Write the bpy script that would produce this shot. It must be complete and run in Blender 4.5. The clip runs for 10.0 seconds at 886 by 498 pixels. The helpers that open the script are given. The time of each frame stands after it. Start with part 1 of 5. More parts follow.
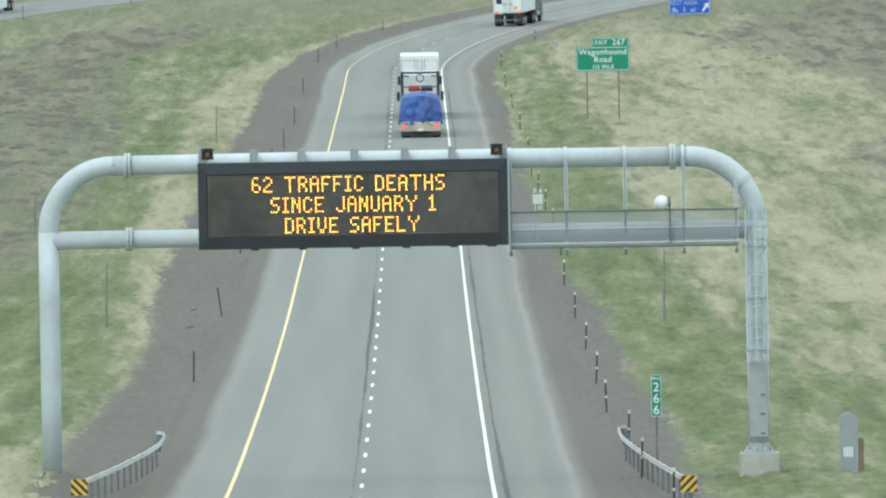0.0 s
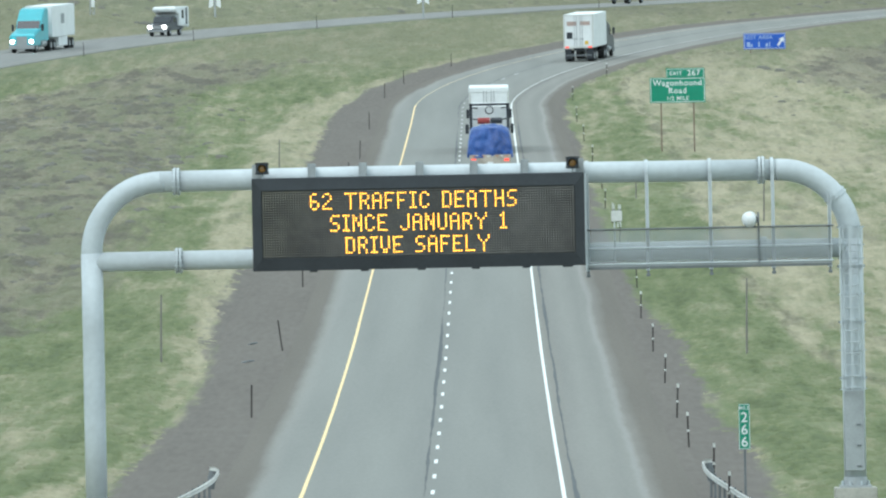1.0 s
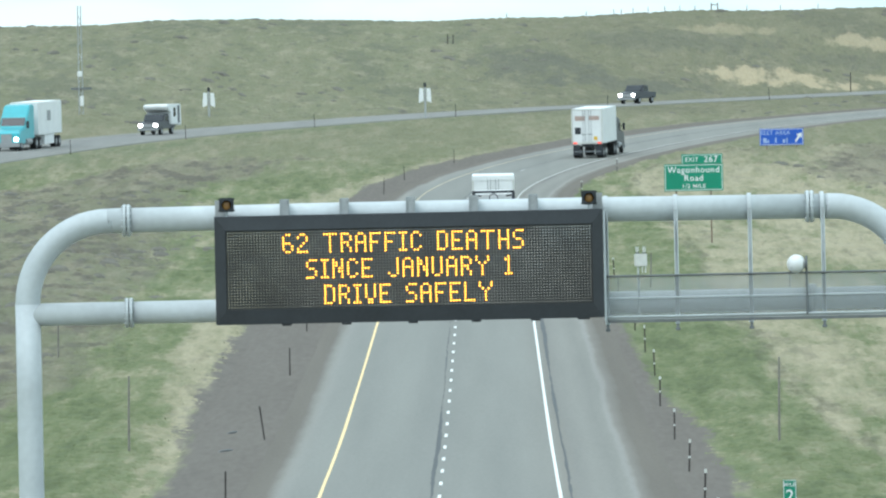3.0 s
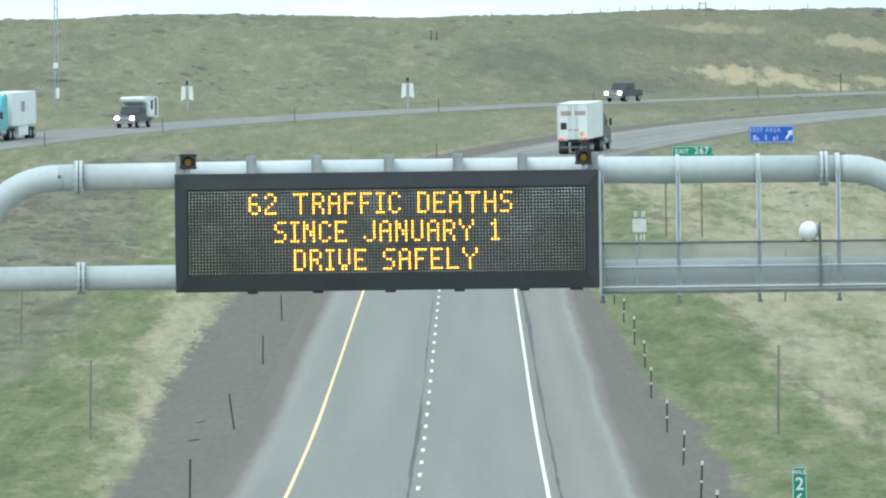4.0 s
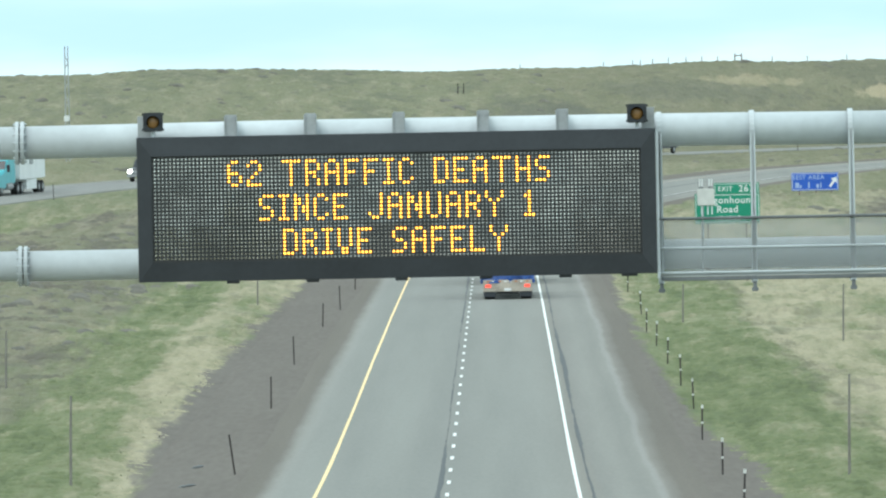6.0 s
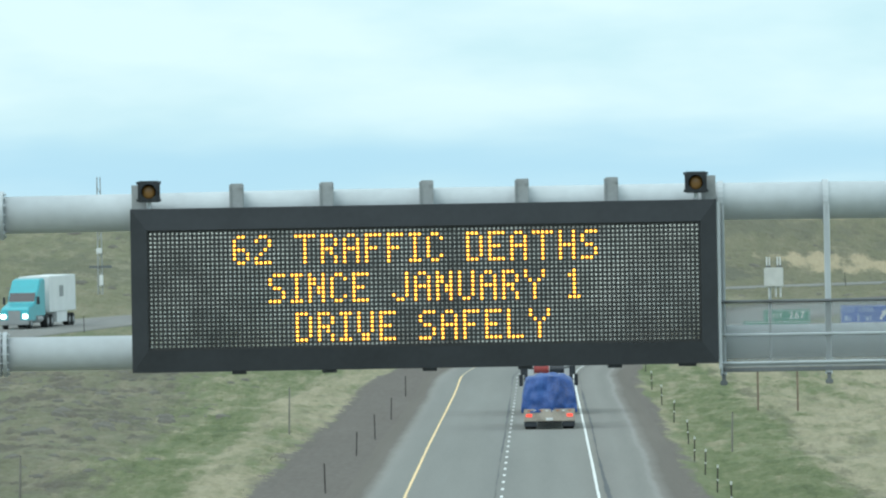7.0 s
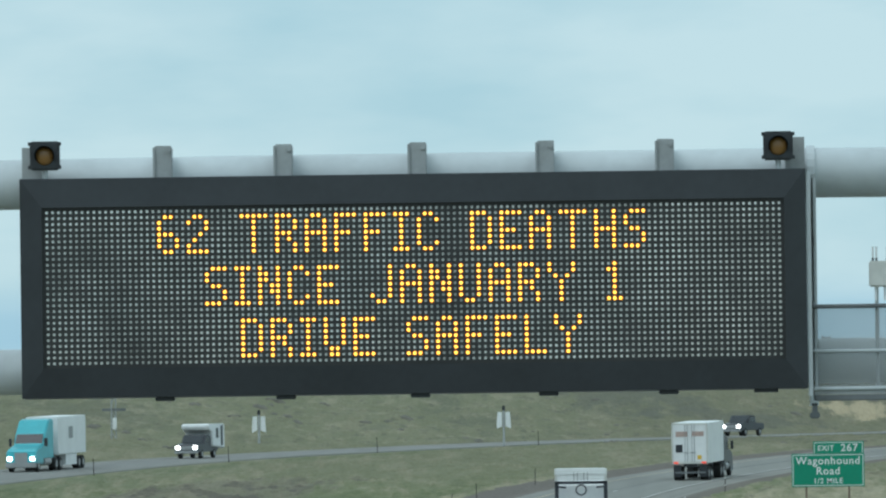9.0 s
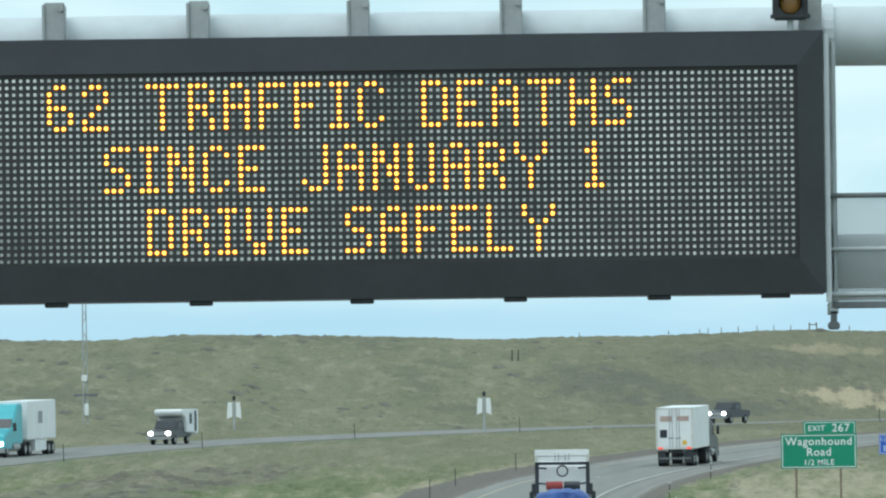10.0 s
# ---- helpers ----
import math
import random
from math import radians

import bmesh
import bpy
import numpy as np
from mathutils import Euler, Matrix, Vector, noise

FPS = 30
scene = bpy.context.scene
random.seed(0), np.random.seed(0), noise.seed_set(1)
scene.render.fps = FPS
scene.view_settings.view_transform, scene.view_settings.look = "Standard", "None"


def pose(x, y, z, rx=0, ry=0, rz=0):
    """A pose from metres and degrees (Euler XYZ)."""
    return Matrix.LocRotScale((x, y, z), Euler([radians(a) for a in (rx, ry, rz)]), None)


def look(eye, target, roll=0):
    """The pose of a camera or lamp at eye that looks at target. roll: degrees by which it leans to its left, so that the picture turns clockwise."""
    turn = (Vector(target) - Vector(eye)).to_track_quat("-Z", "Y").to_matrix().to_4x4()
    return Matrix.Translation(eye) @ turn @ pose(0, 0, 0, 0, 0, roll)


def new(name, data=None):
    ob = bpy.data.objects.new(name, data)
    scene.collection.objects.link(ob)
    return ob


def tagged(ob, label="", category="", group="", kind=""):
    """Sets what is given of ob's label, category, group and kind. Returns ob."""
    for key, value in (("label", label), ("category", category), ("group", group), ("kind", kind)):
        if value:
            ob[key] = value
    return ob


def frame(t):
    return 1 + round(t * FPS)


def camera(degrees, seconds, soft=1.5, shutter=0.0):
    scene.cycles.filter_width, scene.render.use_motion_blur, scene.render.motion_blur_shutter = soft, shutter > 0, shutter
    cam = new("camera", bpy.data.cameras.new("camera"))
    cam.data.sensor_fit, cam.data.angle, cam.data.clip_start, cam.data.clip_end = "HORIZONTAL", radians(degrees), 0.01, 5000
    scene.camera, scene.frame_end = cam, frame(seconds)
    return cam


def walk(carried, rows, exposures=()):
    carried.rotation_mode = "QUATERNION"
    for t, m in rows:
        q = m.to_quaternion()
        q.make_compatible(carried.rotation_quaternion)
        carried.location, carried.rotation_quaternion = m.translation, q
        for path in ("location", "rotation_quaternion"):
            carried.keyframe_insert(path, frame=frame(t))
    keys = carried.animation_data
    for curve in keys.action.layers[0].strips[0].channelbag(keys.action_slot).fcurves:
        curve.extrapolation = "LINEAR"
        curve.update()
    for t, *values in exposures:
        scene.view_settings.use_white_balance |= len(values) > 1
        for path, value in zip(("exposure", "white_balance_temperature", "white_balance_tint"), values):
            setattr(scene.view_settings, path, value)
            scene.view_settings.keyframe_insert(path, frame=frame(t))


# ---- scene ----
# ---- camera: a long lens in a vehicle that comes down a grade towards the sign gantry ----
cam = camera(4.216, 10.0, soft=2.2)
PATH = [
    (0, (1.865, -340.676, 13.441), (2.252, -140.676, 9.540), -0.97),
    (0.3, (1.916, -333.650, 13.039), (2.027, -133.650, 9.302), -1.00),
    (0.5, (1.847, -328.872, 12.873), (1.630, -128.872, 9.362), -1.01),
    (1, (1.817, -317.467, 12.243), (1.070, -117.467, 9.180), -1.14),
    (1.5, (1.871, -306.486, 11.462), (0.908, -106.486, 8.765), -1.17),
    (2, (1.848, -294.651, 10.946), (0.730, -94.651, 8.900), -1.23),
    (2.5, (1.844, -283.021, 10.405), (0.922, -83.021, 8.858), -1.24),
    (3, (1.849, -271.705, 9.814), (1.053, -71.705, 8.847), -1.20),
    (3.2, (1.846, -267.211, 9.583), (1.139, -67.211, 8.481), -1.10),
    (4.3, (1.754, -242.282, 8.430), (1.288, -42.282, 8.038), -0.66),
    (4.5, (1.840, -237.651, 8.193), (1.363, -37.651, 8.238), -0.78),
    (5, (1.779, -225.848, 7.727), (1.267, -25.848, 7.829), -0.99),
    (5.2, (1.765, -221.247, 7.623), (1.198, -21.247, 7.740), -0.98),
    (6.3, (1.742, -196.453, 6.620), (0.662, 3.547, 7.574), -1.06),
    (6.5, (1.747, -191.494, 6.460), (0.446, 8.506, 8.192), -0.90),
    (7, (1.737, -180.025, 6.073), (0.127, 19.975, 8.948), -0.99),
    (7.5, (1.742, -168.382, 5.691), (-0.196, 31.618, 9.503), -0.98),
    (8, (1.774, -157.226, 5.341), (-0.421, 42.774, 9.852), -0.95),
    (8.5, (1.750, -145.699, 5.028), (-0.455, 54.301, 10.185), -0.95),
    (9, (1.764, -134.220, 4.693), (-0.370, 65.780, 10.355), -0.78),
    (9.5, (1.803, -122.697, 4.416), (-0.105, 77.303, 10.247), -0.73),
    (10, (1.863, -112.113, 4.211), (0.003, 87.887, 9.794), -0.73),
]
EXPOSURES = [(0.0, 0.51, 6140, 10), (0.5, 0.50, 6060, 10), (3.0, 0.53, 5980, 10), (5.0, 0.55, 6070, 9), (6.5, 0.43, 6230, 8), (7.0, 0.20, 6030, 7), (7.5, -0.02, 5890, 6), (8.5, -0.25, 5780, 6), (9.0, -0.23, 5820, 6), (9.5, 0.0, 5920, 7), (10.0, 0.16, 6010, 8)]
walk(cam, [(t, look(eye, target, roll)) for t, eye, target, roll in PATH], EXPOSURES)

# ---- world and sun: bright, broken overcast ----
SUN_UP, SUN_TURN = radians(48), radians(215)
world = bpy.data.worlds.new("world")
scene.world = world
world.use_nodes = True
wn, wl = world.node_tree.nodes, world.node_tree.links
sky = wn.new("ShaderNodeTexSky")
sky.sky_type, sky.sun_disc, sky.sun_elevation, sky.sun_rotation = "NISHITA", False, SUN_UP, SUN_TURN
sky.altitude, sky.air_density, sky.dust_density = 1900, 1.0, 1.5
coord = wn.new("ShaderNodeTexCoord")
stretch = wn.new("ShaderNodeMapping")
stretch.inputs["Scale"].default_value = (20, 20, 66)
wl.new(coord.outputs["Generated"], stretch.inputs["Vector"])
cloud = wn.new("ShaderNodeTexNoise")
cloud.inputs["Scale"].default_value, cloud.inputs["Detail"].default_value = 1.6, 5
wl.new(stretch.outputs[0], cloud.inputs["Vector"])
cloud_ramp = wn.new("ShaderNodeValToRGB")
cloud_ramp.color_ramp.elements[0].position, cloud_ramp.color_ramp.elements[0].color = 0.32, (5.35, 7.6, 7.95, 1)
cloud_ramp.color_ramp.elements[1].position, cloud_ramp.color_ramp.elements[1].color = 0.60, (7.3, 9.0, 8.9, 1)
wl.new(cloud.outputs["Fac"], cloud_ramp.inputs["Fac"])


def sky_math(op, a, v):
    m = wn.new("ShaderNodeMath")
    m.operation = op
    for k, s in enumerate((a, v)):
        if isinstance(s, (int, float)):
            m.inputs[k].default_value = s
        else:
            wl.new(s, m.inputs[k])
    return m.outputs[0]


# a long gap of bluer air low down between the cloud layers, all round the horizon
split = wn.new("ShaderNodeSeparateXYZ")
wl.new(coord.outputs["Generated"], split.inputs[0])
long_cloud = wn.new("ShaderNodeTexNoise")
long_map = wn.new("ShaderNodeMapping")
long_map.inputs["Scale"].default_value = (30, 30, 160)
wl.new(coord.outputs["Generated"], long_map.inputs["Vector"])
wl.new(long_map.outputs[0], long_cloud.inputs["Vector"])
long_cloud.inputs["Scale"].default_value, long_cloud.inputs["Detail"].default_value = 1.5, 5
drifted = sky_math("ADD", split.outputs["Z"], sky_math("MULTIPLY", sky_math("SUBTRACT", long_cloud.outputs["Fac"], 0.5), 0.006))
away = sky_math("DIVIDE", sky_math("SUBTRACT", drifted, 0.0212), 0.0034)
gap = sky_math("MULTIPLY", sky_math("POWER", 2.718, sky_math("MULTIPLY", sky_math("MULTIPLY", away, away), -1.0)), 0.85)
clear = wn.new("ShaderNodeMix")
clear.data_type = "RGBA"
wl.new(gap, clear.inputs[0])
wl.new(cloud_ramp.outputs[0], clear.inputs[6])
clear.inputs[7].default_value = (3.9, 6.5, 7.9, 1)
# an overcast sky is brighter overhead than along the horizon
high = sky_math("MAXIMUM", sky_math("SUBTRACT", split.outputs["Z"], 0.08), 0)
lift = wn.new("ShaderNodeCombineXYZ")
for axis, gain in (("X", 0.93), ("Y", 0.72), ("Z", 0.68)):
    wl.new(sky_math("ADD", sky_math("MULTIPLY", high, gain), 1.0), lift.inputs[axis])
overhead = wn.new("ShaderNodeVectorMath")
overhead.operation = "MULTIPLY"
wl.new(clear.outputs[2], overhead.inputs[0])
wl.new(lift.outputs[0], overhead.inputs[1])
veil = wn.new("ShaderNodeMix")
veil.data_type = "RGBA"
veil.inputs[0].default_value = 0.85
wl.new(sky.outputs[0], veil.inputs[6])
wl.new(overhead.outputs[0], veil.inputs[7])
wn["Background"].inputs["Strength"].default_value = 0.098
wl.new(veil.outputs[2], wn["Background"].inputs["Color"])

sun = new("sun", bpy.data.lights.new("sun", "SUN"))
sun.data.energy, sun.data.angle, sun.data.color = 0.8, radians(40), (1.0, 0.96, 0.9)
sun.matrix_world = look((0, 0, 0), (-math.sin(SUN_TURN) * math.cos(SUN_UP), -math.cos(SUN_TURN) * math.cos(SUN_UP), -math.sin(SUN_UP)))


# line of the two carriageways
ROAD_X = 0.12
CURVE_Y, CURVE_R, WEST_OFF = 610.0, 850.0, -56.0


# ---- materials ----
def material(name, colors, rough=0.8, metal=0.0, scale=1.0, bump=0.0, detail=6.0, second=None, stretch=(1, 1, 1), random_amount=0.0):
    """Noise-mottled surface: colors are spread over noise of two sizes (metres)."""
    mat = bpy.data.materials.new(name)
    mat.use_nodes = True
    n, l = mat.node_tree.nodes, mat.node_tree.links
    b = n["Principled BSDF"]
    b.inputs["Roughness"].default_value, b.inputs["Metallic"].default_value = rough, metal
    c = n.new("ShaderNodeNewGeometry")
    m = n.new("ShaderNodeMapping")
    m.inputs["Scale"].default_value = stretch
    l.new(c.outputs["Position"], m.inputs["Vector"])
    big = n.new("ShaderNodeTexNoise")
    big.inputs["Scale"].default_value, big.inputs["Detail"].default_value = scale, detail
    l.new(m.outputs[0], big.inputs["Vector"])
    small = n.new("ShaderNodeTexNoise")
    small.inputs["Scale"].default_value, small.inputs["Detail"].default_value = second or scale * 9, 4
    l.new(m.outputs[0], small.inputs["Vector"])
    mix = n.new("ShaderNodeMix")
    mix.data_type = "FLOAT"
    mix.inputs[0].default_value = 0.35
    l.new(big.outputs["Fac"], mix.inputs[2])
    l.new(small.outputs["Fac"], mix.inputs[3])
    ramp = n.new("ShaderNodeValToRGB")
    e = ramp.color_ramp.elements
    while len(e) < len(colors):
        e.new(0.5)
    for k, col in enumerate(colors):
        e[k].position = 0.5 if len(colors) == 1 else 0.34 + 0.32 * k / (len(colors) - 1)
        e[k].color = (*col, 1)
    l.new(mix.outputs[0], ramp.inputs["Fac"])
    l.new(ramp.outputs[0], b.inputs["Base Color"])
    if bump:
        bp = n.new("ShaderNodeBump")
        bp.inputs["Strength"].default_value, bp.inputs["Distance"].default_value = 0.6, bump
        l.new(mix.outputs[0], bp.inputs["Height"])
        l.new(bp.outputs[0], b.inputs["Normal"])
    return mat


def shades(r, g, b, spread=0.15):
    return [(r * (1 - spread), g * (1 - spread), b * (1 - spread)), (r, g, b), (r * (1 + spread), g * (1 + spread), b * (1 + spread))]


def ground_material(name, shift=0.0, islands=0.0):
    """Spring prairie: green, straw and brown patches, drawn out along the valley; greener beside the road."""
    mat = bpy.data.materials.new(name)
    mat.use_nodes = True
    n, l = mat.node_tree.nodes, mat.node_tree.links
    b = n["Principled BSDF"]
    b.inputs["Roughness"].default_value = 0.95
    b.inputs["Specular IOR Level"].default_value = 0.1
    c = n.new("ShaderNodeNewGeometry")

    def field(scale, stretch_y, detail, seed):
        m = n.new("ShaderNodeMapping")
        m.inputs["Scale"].default_value = (1, stretch_y, 0.2)
        m.inputs["Location"].default_value = (seed, seed * 1.7, 0)
        l.new(c.outputs["Position"], m.inputs["Vector"])
        t = n.new("ShaderNodeTexNoise")
        t.inputs["Scale"].default_value, t.inputs["Detail"].default_value, t.inputs["Roughness"].default_value = scale, detail, 0.62
        l.new(m.outputs[0], t.inputs["Vector"])
        return t.outputs["Fac"]

    def math_node(op, a, b2):
        m = n.new("ShaderNodeMath")
        m.operation = op
        for k, v in enumerate((a, b2)):
            if isinstance(v, (int, float)):
                m.inputs[k].default_value = v
            else:
                l.new(v, m.inputs[k])
        return m.outputs[0]

    def ramp_to(value, lo, hi, to_lo, to_hi):
        r = n.new("ShaderNodeMapRange")
        r.interpolation_type = "SMOOTHSTEP"
        for key, v in (("From Min", lo), ("From Max", hi), ("To Min", to_lo), ("To Max", to_hi)):
            r.inputs[key].default_value = v
        l.new(value, r.inputs["Value"])
        return r.outputs[0]

    patch = field(0.2, 0.05, 4, 3.0)
    fine = field(0.85, 0.06, 4, 11.0)
    grain = field(4.0, 0.07, 3, 5.0)
    streak = field(0.42, 0.12, 5, 61.0)
    xyz = n.new("ShaderNodeSeparateXYZ")
    l.new(c.outputs["Position"], xyz.inputs[0])
    px, py = xyz.outputs["X"], xyz.outputs["Y"]
    valley = ramp_to(py, 600, 720, 1, 0)

    def zone(name, width, swing):
        """Share of a zone: its depth in metres, with the edge frayed by noise of two sizes."""
        a = n.new("ShaderNodeAttribute")
        a.attribute_name = name
        frayed = math_node("ADD", math_node("MULTIPLY", math_node("SUBTRACT", field(1.5, 0.065, 4, 71.0), 0.5), swing * 2.2), math_node("MULTIPLY", math_node("SUBTRACT", field(0.35, 0.07, 3, 19.0), 0.5), swing * 2.6))
        return ramp_to(math_node("ADD", a.outputs["Fac"], frayed), -width, width, 0, 1)

    gravel = zone("gravel", 0.3, 0.8)
    straw = zone("straw", 0.45, 1.0)
    green = zone("green", 0.6, 1.4)
    brush = zone("brush", 1.6, 2.6)
    side = math_node("ADD", math_node("MULTIPLY", straw, 0.115), math_node("MULTIPLY", green, -0.045))
    v = math_node("ADD", math_node("MULTIPLY", patch, 0.5), math_node("MULTIPLY", fine, 0.5))
    v = math_node("ADD", math_node("MULTIPLY", math_node("SUBTRACT", v, 0.5), 1.25), 0.5)
    v = math_node("ADD", math_node("ADD", v, side), shift)
    if islands:
        v = math_node("ADD", v, math_node("MULTIPLY", math_node("SUBTRACT", c.outputs["Random Per Island"], 0.5), islands))
    ramp = n.new("ShaderNodeValToRGB")
    e = ramp.color_ramp.elements
    e.new(0.45), e.new(0.52), e.new(0.58)
    for k, (p, col) in enumerate(((0.32, (0.103, 0.122, 0.06)), (0.42, (0.136, 0.157, 0.076)), (0.50, (0.174, 0.186, 0.102)), (0.57, (0.237, 0.226, 0.141)), (0.70, (0.325, 0.292, 0.198)))):
        e[k].position, e[k].color = p, (*col, 1)
    l.new(v, ramp.inputs["Fac"])
    color = ramp.outputs[0]

    def tinted(color, where, amount, tint):
        m = n.new("ShaderNodeMix")
        m.data_type = "RGBA"
        l.new(math_node("MULTIPLY", where, amount), m.inputs[0])
        l.new(color, m.inputs[6])
        m.inputs[7].default_value = (*tint, 1)
        return m.outputs[2]

    def blob(cx, cy, rx, ry, noise_in):
        dx = math_node("DIVIDE", math_node("SUBTRACT", px, cx), rx)
        dy = math_node("DIVIDE", math_node("SUBTRACT", py, cy), ry)
        d = math_node("ADD", math_node("MULTIPLY", dx, dx), math_node("MULTIPLY", dy, dy))
        return ramp_to(math_node("ADD", d, math_node("MULTIPLY", math_node("SUBTRACT", noise_in, 0.5), 5.0)), 0.1, 1.1, 1, 0)

    bend = math_node("MAXIMUM", math_node("SUBTRACT", py, CURVE_Y), 0)
    bend = math_node("DIVIDE", math_node("MULTIPLY", bend, bend), 2 * CURVE_R)
    # far side of the valley: dull olive
    color = tinted(color, ramp_to(py, 640, 800, 0, 1), 0.65, (0.184, 0.173, 0.117))
    # brown brush on the bank beyond the swale and up the valley, with darker noise streaks
    color = tinted(color, brush, 0.6, (0.168, 0.152, 0.114))
    color = tinted(color, math_node("MULTIPLY", brush, ramp_to(streak, 0.46, 0.60, 0, 1)), 0.8, (0.108, 0.096, 0.078))
    # coarse weeds in the straw meadow
    weeds = field(0.8, 0.07, 5, 83.0)
    color = tinted(color, math_node("MULTIPLY", straw, ramp_to(weeds, 0.52, 0.66, 0, 1)), 0.5, (0.165, 0.152, 0.108))
    a = n.new("ShaderNodeAttribute")
    a.attribute_name = "straw"
    rim = math_node("ABSOLUTE", math_node("ADD", math_node("ADD", a.outputs["Fac"], -0.3), math_node("MULTIPLY", math_node("SUBTRACT", field(0.5, 0.09, 4, 149.0), 0.5), 4.0)), 0)
    rim = math_node("MULTIPLY", ramp_to(rim, 0.1, 0.5, 1, 0), math_node("MULTIPLY", ramp_to(px, 6, 9, 0, 1), ramp_to(weeds, 0.42, 0.56, 0, 1)))
    color = tinted(color, rim, 0.45, (0.10, 0.098, 0.066))
    lush = field(0.7, 0.05, 5, 97.0)
    color = tinted(color, math_node("MULTIPLY", math_node("MULTIPLY", ramp_to(lush, 0.52, 0.64, 0, 1), valley), ramp_to(py, 560, 660, 1, 0)), 0.22, (0.125, 0.15, 0.077))
    # green strip below the far carriageway
    across = math_node("SUBTRACT", math_node("SUBTRACT", px, WEST_OFF), bend)
    strip_green = math_node("MULTIPLY", math_node("MULTIPLY", ramp_to(across, 4, 7, 0, 1), ramp_to(across, 10, 17, 1, 0)), ramp_to(py, 640, 700, 0, 1))
    color = tinted(color, math_node("MULTIPLY", strip_green, ramp_to(fine, 0.4, 0.6, 1, 0.3)), 0.6, (0.125, 0.145, 0.08))
    # hillside: dark brush hollows, then bare pale soil above the road
    hollow = math_node("MULTIPLY", ramp_to(py, 880, 930, 0, 1), ramp_to(field(0.09, 0.2, 4, 47.0), 0.50, 0.62, 0, 1))
    color = tinted(color, hollow, 0.68, (0.112, 0.114, 0.084))
    hill = ramp_to(py, 860, 920, 0, 1)
    color = tinted(color, hill, 0.3, (0.158, 0.164, 0.10))
    color = tinted(color, math_node("MULTIPLY", hill, ramp_to(field(0.55, 0.16, 5, 107.0), 0.52, 0.66, 0, 1)), 0.42, (0.29, 0.262, 0.182))
    color = tinted(color, math_node("MULTIPLY", hill, ramp_to(field(0.9, 0.2, 5, 113.0), 0.54, 0.66, 0, 1)), 0.6, (0.115, 0.112, 0.085))
    color = tinted(color, math_node("MULTIPLY", hill, ramp_to(px, -8, 16, 0, 1)), 0.3, (0.132, 0.118, 0.08))
    for cx, cy, rx, ry, amount in ((7, 1040, 9, 24, 0.75), (17, 1020, 9, 12, 0.7), (22, 1088, 14, 18, 0.45), (45, 1082, 12, 9, 0.4)):
        color = tinted(color, blob(cx, cy, rx, ry, streak), amount, (0.118, 0.118, 0.09))
    for cx, cy, rx, ry, amount in ((36, 1053, 10, 13, 0.7), (45, 1103, 5, 9, 0.5), (28, 1111, 7, 8, 0.3), (47, 1066, 6, 6, 0.5)):
        color = tinted(color, blob(cx, cy, rx, ry, streak), amount, (0.44, 0.36, 0.235))
    if not islands:
        soil = n.new("ShaderNodeValToRGB")
        soil.color_ramp.elements[0].position, soil.color_ramp.elements[0].color = 0.34, (0.133, 0.117, 0.101, 1)
        soil.color_ramp.elements[1].position, soil.color_ramp.elements[1].color = 0.68, (0.156, 0.138, 0.120, 1)
        l.new(math_node("ADD", math_node("MULTIPLY", field(0.5, 0.05, 5, 131.0), 0.6), math_node("MULTIPLY", field(2.5, 0.12, 4, 137.0), 0.4)), soil.inputs["Fac"])
        stones = n.new("ShaderNodeMix")
        stones.data_type = "RGBA"
        l.new(gravel, stones.inputs[0])
        l.new(color, stones.inputs[6])
        l.new(soil.outputs[0], stones.inputs[7])
        color = stones.outputs[2]
    tone = n.new("ShaderNodeMix")
    tone.data_type, tone.blend_type = "RGBA", "MULTIPLY"
    tone.inputs[0].default_value = 1.0
    l.new(color, tone.inputs[6])
    grey = n.new("ShaderNodeMapRange")
    grey.inputs["From Min"].default_value, grey.inputs["From Max"].default_value = 0.3, 0.7
    grey.inputs["To Min"].default_value, grey.inputs["To Max"].default_value = 0.91, 1.09
    l.new(grain, grey.inputs["Value"])
    l.new(grey.outputs[0], tone.inputs[7])
    l.new(tone.outputs[2], b.inputs["Base Color"])
    return mat


